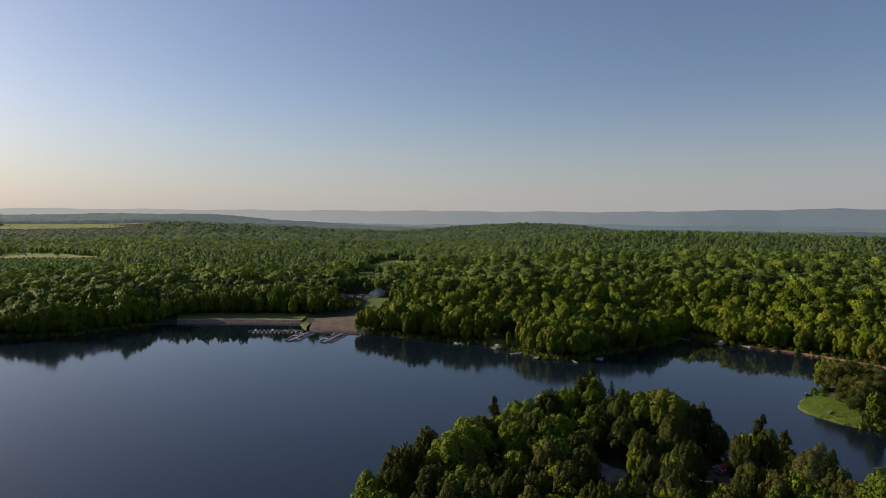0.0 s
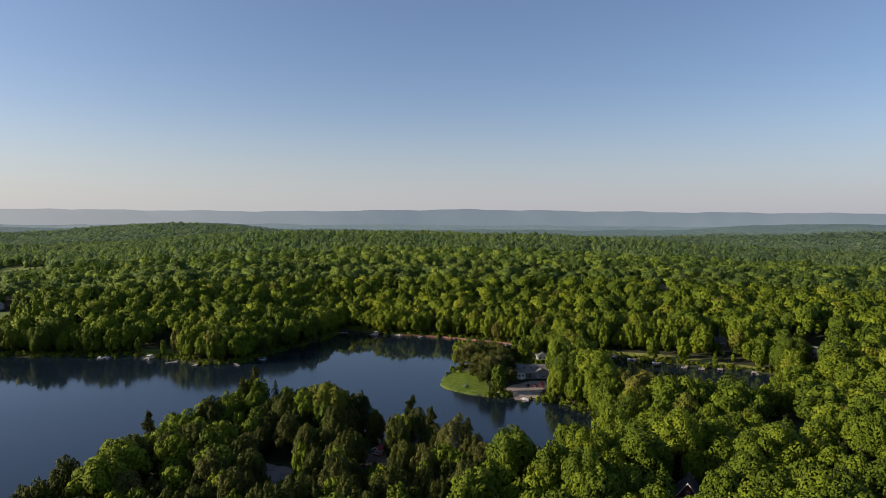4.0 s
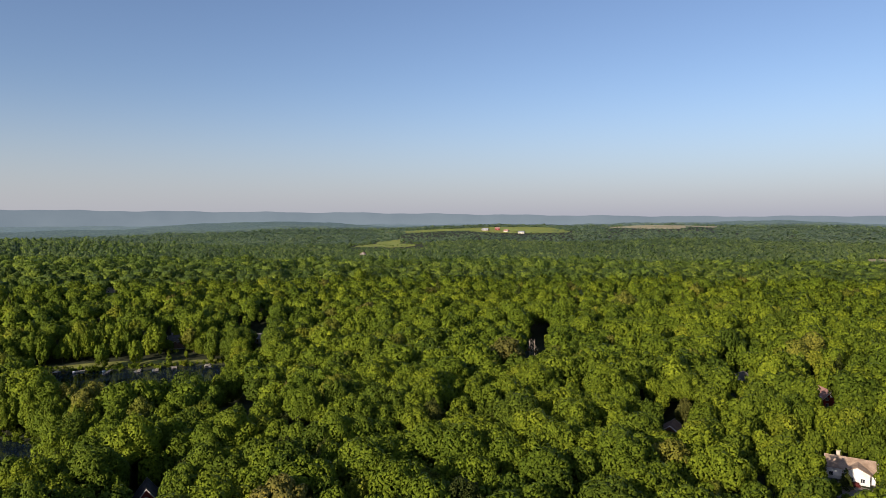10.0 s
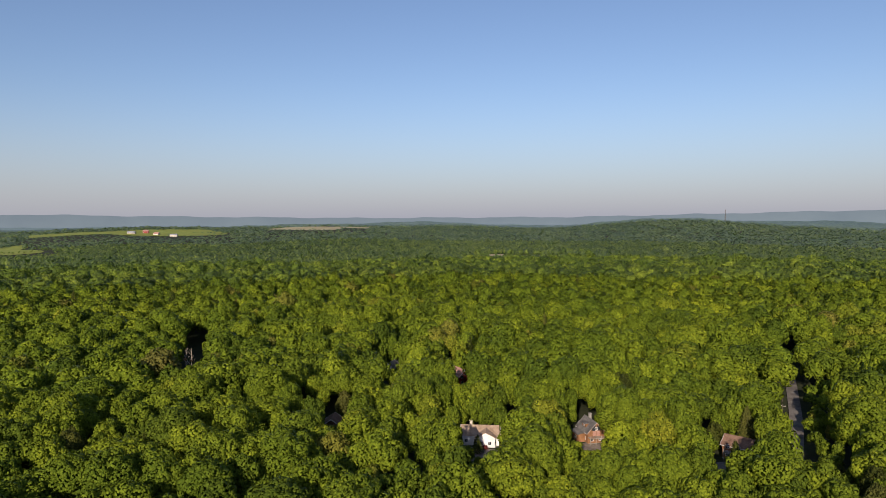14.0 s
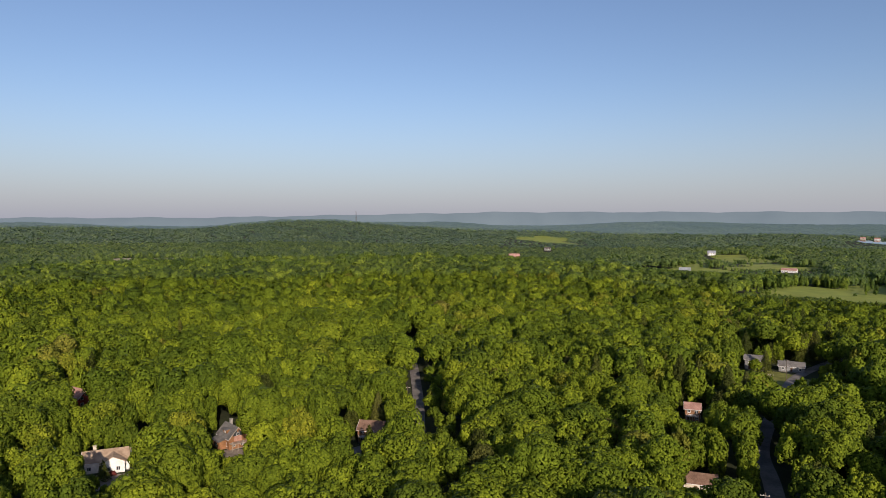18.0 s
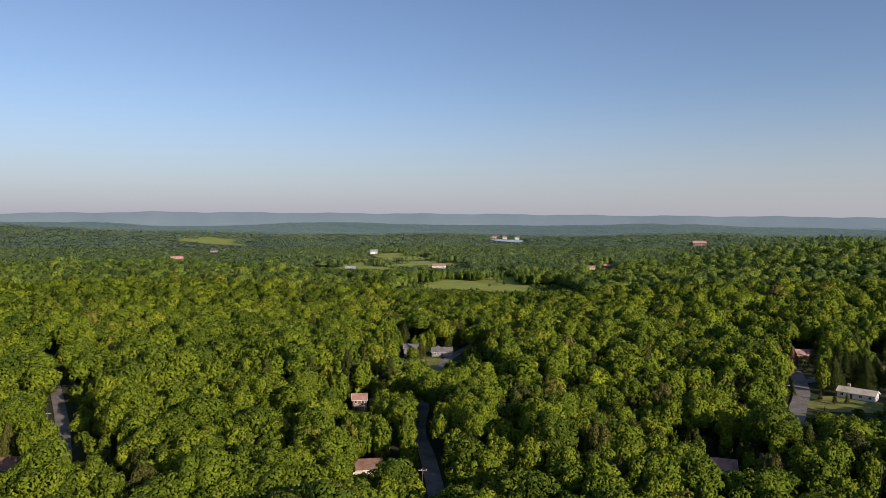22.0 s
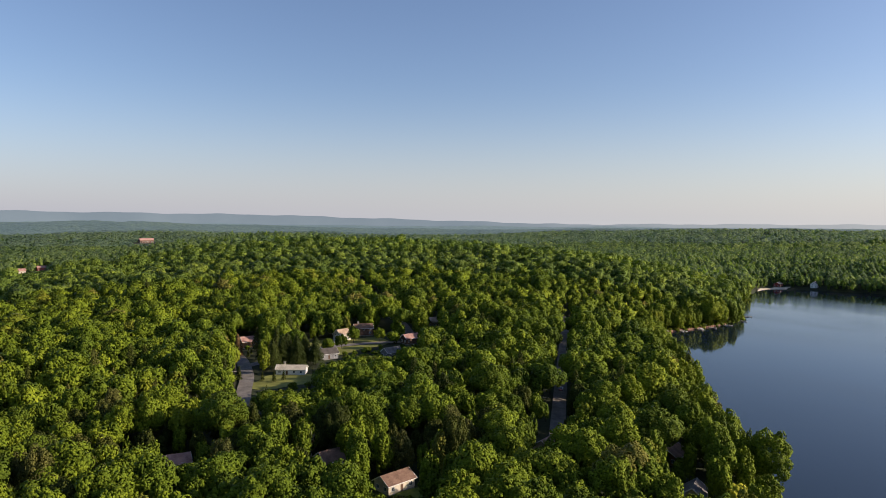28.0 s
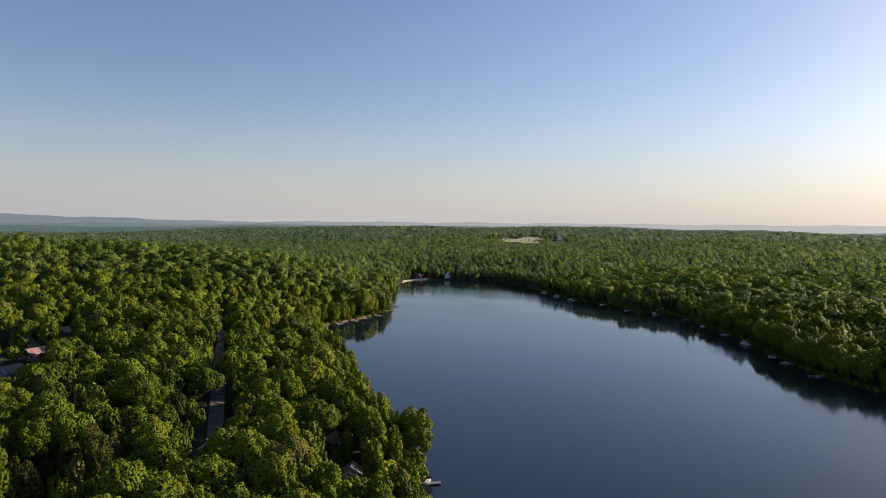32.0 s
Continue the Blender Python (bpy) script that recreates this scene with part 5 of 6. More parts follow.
def house(x, y, turn, length, depth, eaves, rise, wall, roof, extras, label):
    z = float(ground(x, y)[0])
    h = thing("house", pose(x, y, z, 0, 0, 90 - turn), label, "house", "houses among the trees")
    wm, rm = SURFACES[wall], SURFACES[roof]
    L, D = length / 2, depth / 2
    near = math.hypot(x, y) < 560
    a = radians(90 - turn)
    front = 1 if (-math.sin(a) * -x + math.cos(a) * -y) > 0 else -1   # the side that faces the camera
    quarter = Matrix.Rotation(radians(90), 3, "Z")

    def along(outline, y0, y1):
        b = bmesh.new()
        prism(b, outline, y0, y1)
        bmesh.ops.rotate(b, matrix=quarter, verts=b.verts)
        bmesh.ops.recalc_face_normals(b, faces=b.faces)
        return b

    part("wall", along([(-D, 0.3), (D, 0.3), (D, eaves), (0, eaves + rise), (-D, eaves)], -L, L), wm, h)
    part("foundation", boxed(-L + 0.05, L - 0.05, -D + 0.05, D - 0.05, -2.0, 0.3), STONE, h, "rough grey foundation")
    over, thick, slope = 0.5, 0.2, rise / D
    for s in (1, -1):
        y1, z1 = s * (D + over), eaves - over * slope
        part("roof", along([(0, eaves + rise + 0.04), (y1, z1 + 0.04), (y1, z1 + thick + 0.04), (0, eaves + rise + thick + 0.04)], -L - over, L + over), rm, h)
        if near:
            part("gutter", boxed(-L - over, L + over, min(y1, y1 + s * 0.12), max(y1, y1 + s * 0.12), z1 + 0.02, z1 + 0.16), TRIM, h, "white gutter")
            for e in (L + over + 0.004, -L - over - 0.064):
                b = bmesh.new()
                prism(b, [(0, eaves + rise - 0.06), (y1, z1 - 0.08), (y1, z1 + thick + 0.06), (0, eaves + rise + thick + 0.06)], e, e + 0.06)
                bmesh.ops.rotate(b, matrix=quarter, verts=b.verts)
                bmesh.ops.recalc_face_normals(b, faces=b.faces)
                part("bargeboard", b, TIMBER if "deck" in extras else TRIM, h, "" if "deck" in extras else "white bargeboard")
    storeys = 2 if eaves > 4.3 else 1
    for s in (1, -1):
        n = max(2, int(length / 3.3))
        for lv in range(storeys):
            for k in range(n):
                wx = -L + length * (k + 0.5) / n
                if lv == 0 and s == front and k == n // 2:
                    d = new("door", DOOR_ME)
                    d.parent, d.matrix_basis = h, pose(wx, s * (D + 0.01), 0.35, 0, 0, 0 if s > 0 else 180)
                    new("door_handle", HANDLE_ME).parent = d
                    continue
                window(h, wx, s * (D + 0.01), 1.75 + 2.6 * lv, 0 if s > 0 else 180)
        for lv in range(storeys):
            for k in (-0.25, 0.25):
                window(h, s * (L + 0.01), k * depth, 1.75 + 2.6 * lv, -90 if s > 0 else 90)
    if rise > 2.7:
        for s in (1, -1):
            window(h, s * (L + 0.01), 0, eaves + rise * 0.35, -90 if s > 0 else 90, 0.8)
    if "chimney" in extras:
        b = boxed(L * 0.45, L * 0.45 + 1.0, -0.9 * front - 0.4, -0.9 * front + 0.4, eaves, eaves + rise + 1.3)
        box(b, L * 0.45 - 0.1, L * 0.45 + 1.1, -0.9 * front - 0.5, -0.9 * front + 0.5, eaves + rise + 1.3, eaves + rise + 1.5)
        part("chimney", b, CREAM if wall == "WHITE" else STONE, h, "square masonry chimney")
    if "gable" in extras:
        w, y0, y1 = 3.4, front * D * 0.3, front * (D + 2.4)
        o = L * 0.6 if "gable_end" in extras else -L * 0.3
        b = bmesh.new()
        prism(b, [(o - w, 0.3), (o + w, 0.3), (o + w, eaves + 0.05), (o, eaves + 1.75), (o - w, eaves + 0.05)], min(y0, y1), max(y0, y1))
        bmesh.ops.recalc_face_normals(b, faces=b.faces)
        part("wing", b, wm, h, "front gable wing")
        for s in (1, -1):
            b = bmesh.new()
            prism(b, [(o, eaves + 1.82), (o + s * (w + 0.5), eaves - 0.13), (o + s * (w + 0.5), eaves + 0.07), (o, eaves + 2.02)], min(-front * D * 0.3, y1 + 0.5 * front), max(-front * D * 0.3, y1 + 0.5 * front))
            bmesh.ops.recalc_face_normals(b, faces=b.faces)
            part("wing_roof", b, rm, h)
        for k in (-1.5, 1.5):
            for lv in range(storeys):
                window(h, o + k, front * (D + 2.41), 1.75 + 2.6 * lv, 0 if front > 0 else 180)
    if "balcony" in extras:
        y0, y1 = sorted((front * D, front * (D + 2.2)))
        part("balcony", boxed(-L * 0.8, L * 0.8, y0, y1, 2.55, 2.72), TIMBER, h, "wooden balcony deck")
        ye = front * (D + 2.15)
        for k in range(5):
            xx = -L * 0.78 + L * 1.56 * k / 4
            part("post", boxed(xx - 0.07, xx + 0.07, ye - 0.07, ye + 0.07, -1.0, 3.7), TIMBER, h)
        for zz in (3.6, 3.2):
            part("rail", boxed(-L * 0.8, L * 0.8, ye - 0.04, ye + 0.04, zz, zz + 0.08), TRIM, h, "white balcony rail")
    if "deck" in extras:
        # a balcony across the gable end
        g = 1 if (math.cos(a) * -x + math.sin(a) * -y) > 0 else -1
        x0, x1 = sorted((g * L, g * (L + 2.4)))
        part("balcony", boxed(x0, x1, -D, D, 2.55, 2.72), TIMBER, h, "wooden balcony deck")
        xe = g * (L + 2.3)
        for k in range(4):
            yy = -D * 0.96 + D * 1.92 * k / 3
            part("post", boxed(xe - 0.08, xe + 0.08, yy - 0.08, yy + 0.08, -1.0, 3.7), TIMBER, h)
        for zz in (3.6, 3.2, 2.85):
            part("rail", boxed(xe - 0.04, xe + 0.04, -D, D, zz, zz + 0.07), wm, h)
        # glazed gable over a pair of patio doors
        for s in (1, -1):
            b = bmesh.new()
            prism(b, [(s * 0.25, eaves + 0.5), (s * D * 0.55, eaves + 0.5), (s * D * 0.5, eaves + rise * 0.4), (s * 0.25, eaves + rise * 0.78)], -g * L - 0.03, -g * L + 0.03)
            bmesh.ops.rotate(b, matrix=quarter, verts=b.verts)
            bmesh.ops.recalc_face_normals(b, faces=b.faces)
            part("gable_window", b, GLASS, h)
            px = sorted((g * (L + 0.01), g * (L + 0.07)))
            part("patio_door", boxed(px[0], px[1], s * 0.75 - 0.6, s * 0.75 + 0.6, 2.74, 4.75), ROOF_PINK, h, "faded pink patio door")
    if "lean_to" in extras:
        # lower wing under a shed roof
        part("wing", boxed(-L * 0.55, L * 0.7, D + 0.003, D + 2.6, 0.3, eaves - 1.0), wm, h)
        b = bmesh.new()
        prism(b, [(D + 0.05, eaves - 0.35), (D + 3.1, eaves - 1.25), (D + 3.1, eaves - 1.07), (D + 0.05, eaves - 0.17)], -L * 0.7 - 0.4, L * 0.55 + 0.4)
        bmesh.ops.rotate(b, matrix=quarter, verts=b.verts)
        bmesh.ops.recalc_face_normals(b, faces=b.faces)
        part("wing_roof", b, rm, h)
        window(h, 0, D + 2.61, 1.75, 0)
        # roof dormer facing the drive
        b = bmesh.new()
        prism(b, [(-1.6, eaves + 0.9), (1.6, eaves + 0.9), (1.6, eaves + 2.3), (-1.6, eaves + 2.3)], 0.6, D * 0.8)
        bmesh.ops.recalc_face_normals(b, faces=b.faces)
        part("dormer", b, wm, h)
        b = bmesh.new()
        prism(b, [(-1.9, eaves + 2.31), (1.9, eaves + 2.31), (1.9, eaves + 2.48), (-1.9, eaves + 2.48)], 0.2, D + 0.1)
        bmesh.ops.recalc_face_normals(b, faces=b.faces)
        part("dormer_roof", b, rm, h)
        window(h, 0, D * 0.8 + 0.01, eaves + 1.65, 0, 0.8)
    if "porch" in extras:
        b = bmesh.new()
        bmesh.ops.create_cone(b, cap_ends=True, segments=8, radius1=2.6, radius2=2.6, depth=3.6, matrix=Matrix.Translation((-L * 0.55, front * (D + 0.9), 1.9)))
        part("bay", b, WHITE, h, "white octagonal bay")
        b = bmesh.new()
        bmesh.ops.create_cone(b, cap_ends=True, segments=8, radius1=3.1, radius2=0.1, depth=1.6, matrix=Matrix.Translation((-L * 0.55, front * (D + 0.9), 4.5)))
        part("bay_roof", b, rm, h)
        for k in range(8):
            q = radians(22.5 + 45 * k)
            window(h, -L * 0.55 + 2.42 * math.cos(q), front * (D + 0.9) + 2.42 * math.sin(q), 2.1, math.degrees(q) - 90, 0.95)
    if "dormer" in extras:
        for k in (-0.35, 0.05, 0.42):
            yd = sorted((front * D * 0.25, front * D * 0.72))
            part("skylight", boxed(L * k - 0.6, L * k + 0.6, yd[0], yd[1], eaves + rise * 0.55, eaves + rise * 0.62), GLASS, h)
    return h


for row in PLOTS:
    house(*row)


# ---- the water's edge: docks, boats, bulkheads, dam ----
def towards_water(x, y):
    e = 3.0
    g = from_shore(np.array([x + e, x - e, x, x]), np.array([y, y, y + e, y - e]))
    v = Vector((g[1] - g[0], g[3] - g[2]))
    return v.normalized() if v.length > 1e-6 else Vector((1, 0))


def dock_proto(length, width):
    d = thing("dock", Matrix(), "weathered grey timber dock on posts", "dock", "docks along the shore")
    n = int(length / 0.6)
    me = mesh_from("board", boxed(0.02, 0.56, -width / 2, width / 2, 0.52, 0.60), TIMBER)
    for k in range(n):
        b = new("board", me)
        b.parent, b.location = d, (0.6 * k, 0, 0)
    for s in (-1, 1):
        part("beam", boxed(0, n * 0.6, s * width * 0.4 - 0.06, s * width * 0.4 + 0.06, 0.34, 0.515), TIMBER, d)
        for k in range(3):
            x = 0.5 + (n * 0.6 - 1) * k / 2
            part("post", boxed(x - 0.09, x + 0.09, s * (width / 2 + 0.1) - 0.09, s * (width / 2 + 0.1) + 0.09, -4.0, 0.95), TIMBER, d)
    return d


def hull(length, beam, depth):
    b = bmesh.new()
    rows = []
    for k in range(7):
        t = k / 6
        w = beam / 2 * (1 - max(0, t - 0.35) ** 2 * 2.3)
        x = -length / 2 + length * t
        rise = 0.25 * t * t
        rows.append([b.verts.new((x, w * s, zz)) for s, zz in ((-1, depth + rise), (-0.7, 0.05 + rise * 0.5), (0.7, 0.05 + rise * 0.5), (1, depth + rise))])
    for p, q in zip(rows, rows[1:]):
        for i in range(3):
            b.faces.new((p[i], p[i + 1], q[i + 1], q[i]))
        b.faces.new((p[0], q[0], q[3], p[3]))
    b.faces.new(rows[0])
    b.faces.new(rows[-1][::-1])
    bmesh.ops.recalc_face_normals(b, faces=b.faces)
    return b


def motorboat(cover):
    m = thing("motorboat", Matrix(), "white motorboat with a %s cover moored at a dock" % ({BLUE.name: "blue canvas", WHITE.name: "pale", CAR_DARK.name: "black", CAR_RED.name: "red"}[cover.name]), "boat", "moored boats")
    part("hull", hull(4.8, 1.8, 0.65), HULL, m)
    b = bmesh.new()
    prism(b, [(-2.0, 0.66), (1.2, 0.8), (0.8, 1.2), (0.1, 1.25), (-1.9, 0.9)], -0.72, 0.72)
    bmesh.ops.recalc_face_normals(b, faces=b.faces)
    part("cover", b, cover, m)
    b = boxed(-2.75, -2.38, -0.18, 0.18, 0.2, 1.05)
    bmesh.ops.bevel(b, geom=b.edges[:], offset=0.06, segments=1, affect="EDGES")
    part("outboard_motor", b, RUBBER, m)
    return m


def pontoon():
    m = thing("pontoon_boat", Matrix(), "white pontoon boat with a flat canopy", "boat", "moored boats")
    for s in (-1, 1):
        b = bmesh.new()
        rod(b, (-3.4, s * 0.9, 0.25), (3.0, s * 0.9, 0.25), 0.32, 0.32, 8)
        rod(b, (3.0, s * 0.9, 0.25), (3.7, s * 0.9, 0.42), 0.32, 0.05, 8)
        part("float", b, STEEL, m)
    part("deck", boxed(-3.4, 3.4, -1.25, 1.25, 0.58, 0.70), HULL, m)
    for s in (-1, 1):
        part("rail", boxed(-3.3, 3.2, s * 1.2 - 0.03, s * 1.2 + 0.03, 0.75, 1.35), HULL, m, "white side panel")
        for k in (-2.2, 0.6):
            part("canopy_post", boxed(k - 0.03, k + 0.03, s * 1.1 - 0.03, s * 1.1 + 0.03, 1.35, 2.5), STEEL, m)
    part("canopy", boxed(-2.5, 0.9, -1.25, 1.25, 2.5, 2.62), WHITE, m)
    for k in (-2.6, 1.6):
        part("bench", boxed(k, k + 1.2, -0.95, 0.95, 0.71, 1.1), BEIGE, m)
    return m


def rowboat():
    m = thing("rowing_boat", Matrix(), "small open aluminium rowing boat at the bank", "boat", "moored boats")
    part("hull", hull(3.6, 1.4, 0.5), STEEL, m)
    for k in (-0.8, 0.3):
        part("thwart", boxed(k, k + 0.3, -0.55, 0.55, 0.51, 0.56), TIMBER, m)
    return m


PROTO = {"dock": dock_proto(9, 1.6), "jetty": dock_proto(5.4, 2.4), "motor": motorboat(BLUE), "motor2": motorboat(WHITE), "motor3": motorboat(CAR_DARK), "motor4": motorboat(CAR_RED), "pontoon": pontoon(), "row": rowboat()}
used_protos = set()


def put(kind, m):
    """The first of a kind is the pattern itself; the rest are copies."""
    if kind in used_protos:
        return copy_thing(PROTO[kind], m)
    used_protos.add(kind)
    PROTO[kind].matrix_basis = m
    return PROTO[kind]


def moor(x, y, docks=True, seed=0):
    """A dock at the bank near this place, with a boat or two."""
    r = random.Random(seed)
    k = np.argmin(np.hypot(SHORE[:, 0] - x, SHORE[:, 1] - y))
    v = towards_water(x, y)
    d = float(from_shore(np.array([x]), np.array([y]))[0])
    bx, by = x + v.x * (d - 0.8), y + v.y * (d - 0.8)
    a = math.degrees(math.atan2(v.y, v.x))
    put(r.choice(["dock", "jetty"]), pose(bx, by, 0, 0, 0, a))
    for s in (-1, 1):
        if r.random() < 0.62:
            kind = r.choice(["motor", "motor2", "pontoon", "row", "row"])
            o = 4.4
            off = s * (2.6 if kind != "row" else 2.0)
            put(kind, pose(bx + v.x * o - v.y * off, by + v.y * o + v.x * off, -0.12, 0, 0, a + r.choice([0, 180]) + r.uniform(-6, 6)))


def along_shore(points, gap, seed):
    r = random.Random(seed)
    p = np.array(points, float)
    seg = np.hypot(*np.diff(p, axis=0).T)
    t = r.uniform(0.3, 0.8) * gap
    total = seg.sum()
    n = 0
    while t < total:
        i = int(np.searchsorted(np.cumsum(seg), t))
        f = (t - (np.cumsum(seg)[i] - seg[i])) / seg[i]
        q = p[i] * (1 - f) + p[i + 1] * f
        moor(float(q[0]), float(q[1]), seed=seed * 100 + n)
        t += gap * r.uniform(0.6, 1.4)
        n += 1


along_shore([(6, 489), (40, 471), (60, 437), (83, 427), (105, 441)], 22, 1)
along_shore([(165, 488), (184, 516), (199, 494), (240, 453), (273, 403)], 30, 2)
along_shore([(300, 358), (326, 298), (352, 264)], 15, 3)
along_shore([(-340, -428), (-358, -443), (-414, -453), (-484, -476), (-520, -520)], 26, 4)
along_shore([(-761, -478), (-692, -385), (-646, -290), (-571, -178), (-477, -106), (-439, -66)], 36, 5)
put("motor2", pose(194, 277.5, -0.12, 0, 0, 130))
put("row", pose(178, 309, 1.6, 0, 0, 40))
put("row", pose(199, 274, -0.1, 0, 0, 150))
put("dock", pose(-168.5, -154, 0, 0, 0, 140))
put("motor2", pose(-173, -152, -0.12, 0, 0, 200))


def bulkhead(points, name_label):
    """A low timber wall along the bank, board by board."""
    p = np.array(points, float)
    seg = np.hypot(*np.diff(p, axis=0).T)
    cum = np.concatenate([[0], np.cumsum(seg)])
    e = thing("bulkhead", pose(p[0][0], p[0][1], 0), name_label, "bulkhead", "timber banks")
    me = mesh_from("plank", boxed(-1.45, 1.45, -0.15, 0.15, -1.0, 1.15), RED_WALL)
    for t in np.arange(1.5, cum[-1] - 1.5, 3.0):
        x, y = np.interp(t, cum, p[:, 0]), np.interp(t, cum, p[:, 1])
        x2, y2 = np.interp(t + 1, cum, p[:, 0]), np.interp(t + 1, cum, p[:, 1])
        d = float(from_shore(np.array([x]), np.array([y]))[0])
        v = towards_water(x, y)
        x, y = x + v.x * (d - 0.2), y + v.y * (d - 0.2)
        b = new("plank", me)
        b.parent, b.matrix_basis = e, pose(x - p[0][0], y - p[0][1], 0, 0, 0, math.degrees(math.atan2(y2 - np.interp(t, cum, p[:, 1]), x2 - np.interp(t, cum, p[:, 0]))))


bulkhead([(215, 475), (240, 453), (256, 428), (273, 403), (285, 384)], "reddish timber bulkhead along the far bank")
bulkhead([(-350, -440), (-380, -449), (-414, -453), (-450, -466)], "reddish stone and timber bank of the point")


def pier(x0, y0, x1, y1, boats, seed):
    """A long marina pier with boats berthed on both sides."""
    r = random.Random(seed)
    v = Vector((x1 - x0, y1 - y0))
    n, a = v.length, math.degrees(math.atan2(v.y, v.x))
    e = thing("pier", pose(x0, y0, 0, 0, 0, a), "long pale marina pier with berths", "pier", "marina piers")
    me = mesh_from("board", boxed(0.02, 0.95, -1.0, 1.0, 0.5, 0.6), TIMBER)
    for k in range(int(n)):
        b = new("board", me)
        b.parent, b.location = e, (k, 0, 0)
    for k in range(int(n / 6) + 1):
        for s in (-1, 1):
            part("post", boxed(k * 6 - 0.12, k * 6 + 0.12, s * 1.1 - 0.12, s * 1.1 + 0.12, -4, 1.3), TIMBER, e)
    v.normalize()
    for k in range(boats):
        for s in (-1, 1):
            if r.random() < 0.85:
                t = 3 + (n - 6) * (k + 0.5) / boats
                kind = r.choice(["motor", "motor2", "motor3", "motor3", "motor4", "motor"])
                put(kind, pose(x0 + v.x * t - v.y * s * 3.6, y0 + v.y * t + v.x * s * 3.6, -0.12, 0, 0, a + 90 * s + r.uniform(-5, 5)))


pier(-111, 490, -104, 529, 9, 11)
pier(-85, 485, -77, 524, 9, 12)
pier(-152, 531, -110, 533, 11, 13)


# ---- parked cars, poles, tanks, mast ----
def car(paint, colour):
    c = thing("car", Matrix(), "%s parked car with dark windows" % colour, "car", "parked cars")
    b = bmesh.new()
    prism(b, [(-2.2, 0.35), (2.2, 0.35), (2.25, 0.75), (1.2, 0.92), (-2.15, 0.95), (-2.25, 0.6)], -0.88, 0.88)
    bmesh.ops.recalc_face_normals(b, faces=b.faces)
    part("body", b, paint, c)
    b = bmesh.new()
    prism(b, [(-1.9, 0.94), (1.05, 0.92), (0.45, 1.42), (-1.5, 1.42)], -0.78, 0.78)
    bmesh.ops.recalc_face_normals(b, faces=b.faces)
    part("windows", b, GLASS, c)
    b = boxed(-1.45, 0.4, -0.74, 0.74, 1.424, 1.47)
    part("roof", b, paint, c)
    for x in (-1.4, 1.4):
        for s in (-1, 1):
            b = bmesh.new()
            rod(b, (x, s * 0.72, 0.33), (x, s * 0.94, 0.33), 0.33, 0.33, 12)
            w = part("wheel", b, RUBBER, c)
            b = bmesh.new()
            rod(b, (x, s * 0.93, 0.33), (x, s * 0.955, 0.33), 0.19, 0.19, 10)
            part("rim", b, STEEL, w)
    for s in (-0.6, 0.6):
        part("headlight", boxed(2.19, 2.27, s - 0.18, s + 0.18, 0.62, 0.76), GLASS, c)
    return c


def park(c, x, y, turn, lift=0.5):
    c.matrix_basis = pose(x, y, float(ground(x, y)[0]) + lift, 0, 0, turn)


RED_CAR, DARK_CAR, WHITE_CAR = car(CAR_RED, "red"), car(CAR_DARK, "dark"), car(CAR_WHITE, "white")
park(RED_CAR, 122, -302, 30, 0.32)
park(DARK_CAR, 163, -348, 80, 0.32)
park(WHITE_CAR, -92, -420, 10, 0.36)
for proto, x, y, turn in ((DARK_CAR, 203, -124, 60), (WHITE_CAR, -80, 688, 20), (DARK_CAR, -88, 691, 25), (RED_CAR, -97, 693, 20), (WHITE_CAR, -104, 690, 30), 
                          (DARK_CAR, -44, -372, 60), (RED_CAR, -176, -288, 57), (WHITE_CAR, -212, -343, 57)):
    g = float(ground(x, y)[0])
    copy_thing(proto, pose(x, y, g + 0.36, 0, 0, turn))


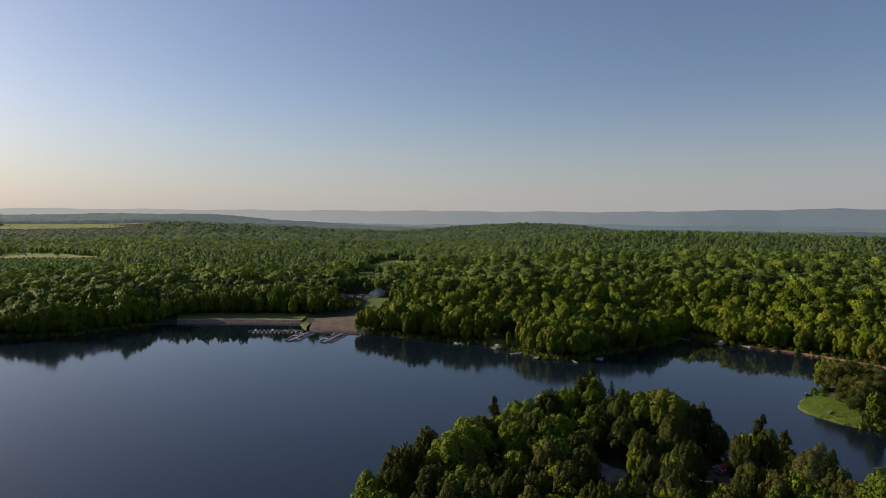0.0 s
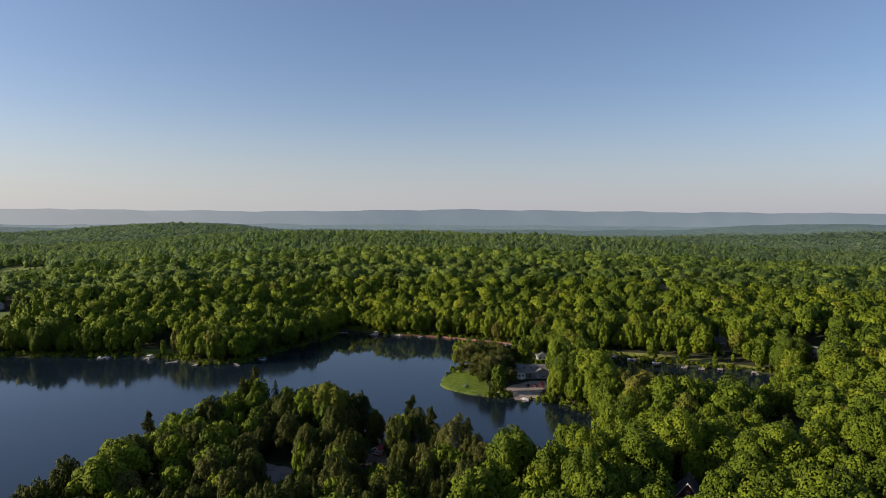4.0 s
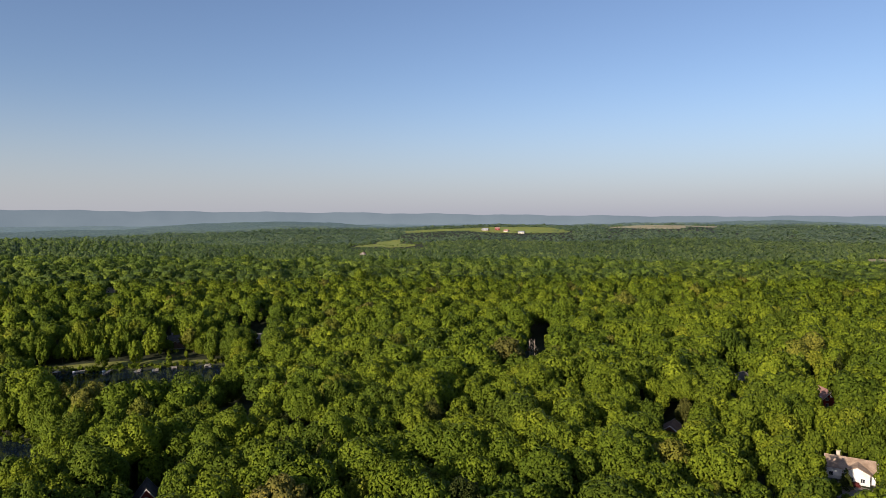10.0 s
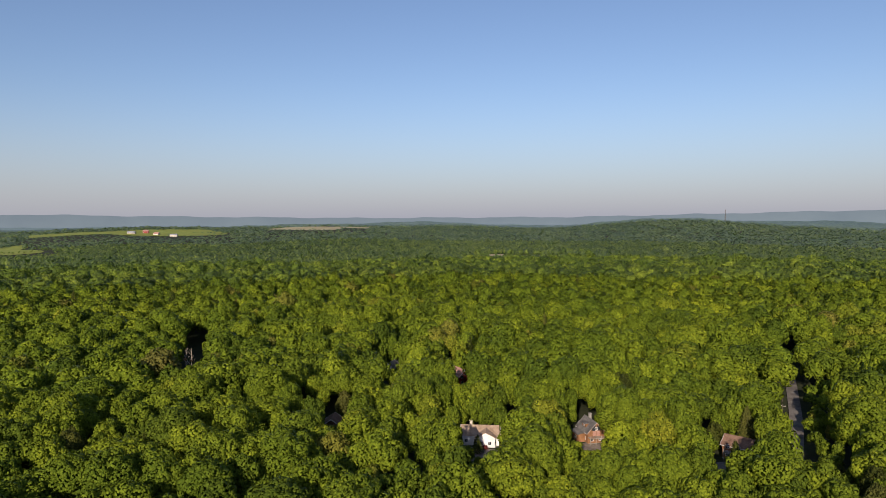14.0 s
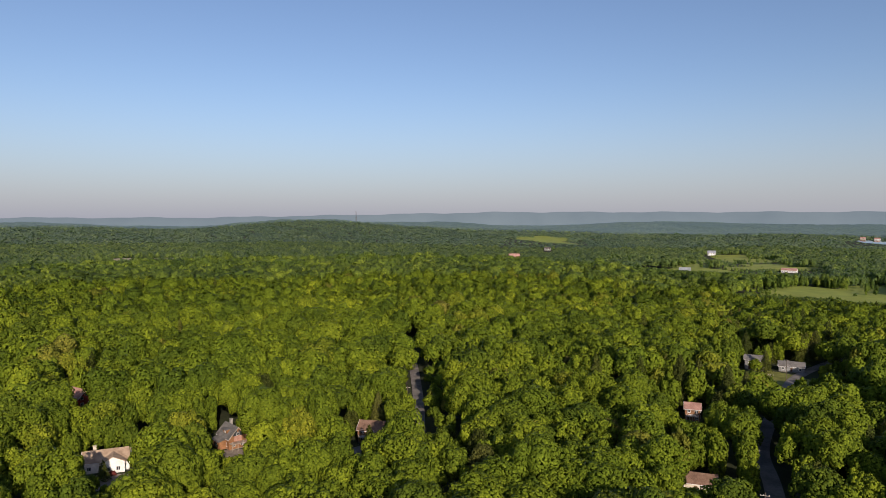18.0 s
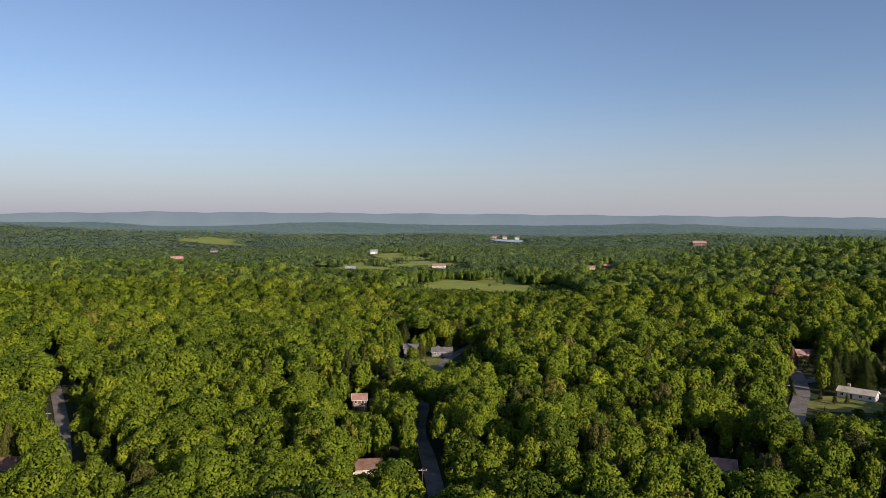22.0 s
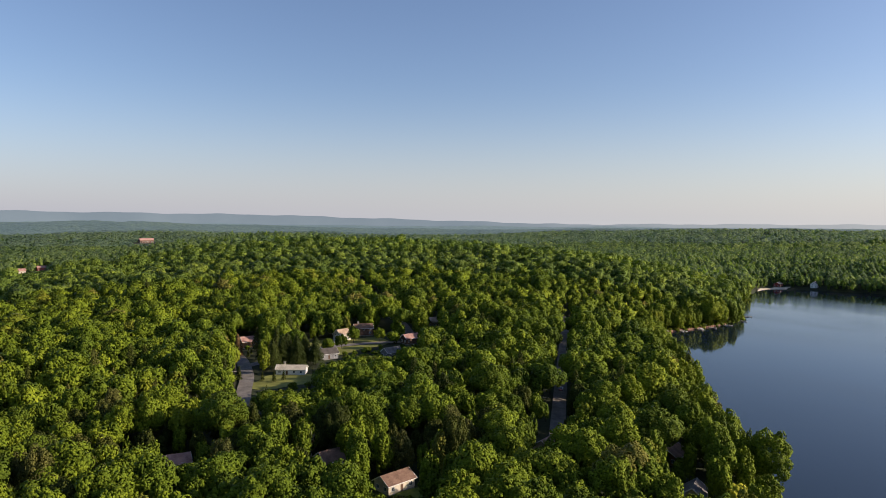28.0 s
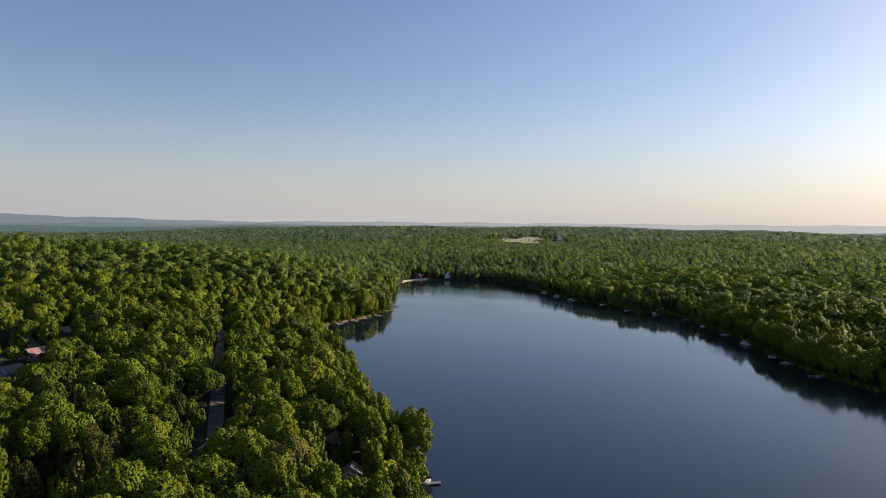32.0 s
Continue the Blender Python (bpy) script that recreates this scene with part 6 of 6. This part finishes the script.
def utility_pole():
    p = thing("utility_pole", Matrix(), "grey wooden utility pole with a crossarm beside the road", "utility pole", "utility poles")
    b = bmesh.new()
    rod(b, (0, 0, -1), (0, 0, 11), 0.16, 0.11, 8)
    part("post", b, BARK, p)
    part("crossarm", boxed(-1.2, 1.2, -0.06, 0.06, 10.1, 10.25), TIMBER, p)
    for k in (-1.05, 0.35, 1.05):
        b = bmesh.new()
        rod(b, (k, 0, 10.25), (k, 0, 10.5), 0.06, 0.04, 6)
        part("insulator", b, WHITE, p)
    return p


POLE = utility_pole()
first = True
for name, side, gap in (("village_road", 4.6, 38), ("shore_road", 5.0, 44), ("lane", 4.5, 45), ("hill_road", 4.5, 45)):
    p = np.array(ROADS[name][1], float)
    seg = np.hypot(*np.diff(p, axis=0).T)
    cum = np.concatenate([[0], np.cumsum(seg)])
    for t in np.arange(gap * 0.5, min(cum[-1], 420), gap):
        q = np.array([np.interp(t, cum, p[:, 0]), np.interp(t, cum, p[:, 1])])
        q2 = np.array([np.interp(t + 2, cum, p[:, 0]), np.interp(t + 2, cum, p[:, 1])])
        w = (q2 - q) / max(np.linalg.norm(q2 - q), 1e-6)
        x, y = q[0] - w[1] * side, q[1] + w[0] * side
        m = pose(x, y, float(ground(x, y)[0]), 0, 0, math.degrees(math.atan2(w[1], w[0])) + 90)
        if first:
            POLE.matrix_basis, first = m, False
        else:
            copy_thing(POLE, m)

for k, (az_, d_) in enumerate(((191.0, 1020), (192.1, 1030))):
    x, y = at(az_, d_)
    z = float(ground(x, y)[0])
    t = thing("water_tank", pose(x, y, z), "white domed water tank on the wooded hilltop", "water tank", "water tanks")
    b = bmesh.new()
    rod(b, (0, 0, -1), (0, 0, 60 - z), 5.2, 5.2, 24)
    part("shell", b, WHITE, t)
    b = bmesh.new()
    rod(b, (0, 0, 60 - z), (0, 0, 62.5 - z), 5.4, 1.2, 24)
    part("dome", b, WHITE, t)

x, y = at(122.7, 2650)
z = float(ground(x, y)[0])
mast = thing("radio_mast", pose(x, y, z), "slender dark lattice radio mast on the far hill", "mast")
for s in ((1, 1), (1, -1), (-1, 1), (-1, -1)):
    b = bmesh.new()
    rod(b, (s[0] * 1.6, s[1] * 1.6, 0), (s[0] * 0.5, s[1] * 0.5, 48), 0.35, 0.25, 5)
    part("leg", b, BARK, mast)
for k in range(9):
    q = 1.6 - 1.1 * k / 9
    part("brace", boxed(-q, q, -q, q, 4 + 5 * k, 4.4 + 5 * k), BARK, mast)
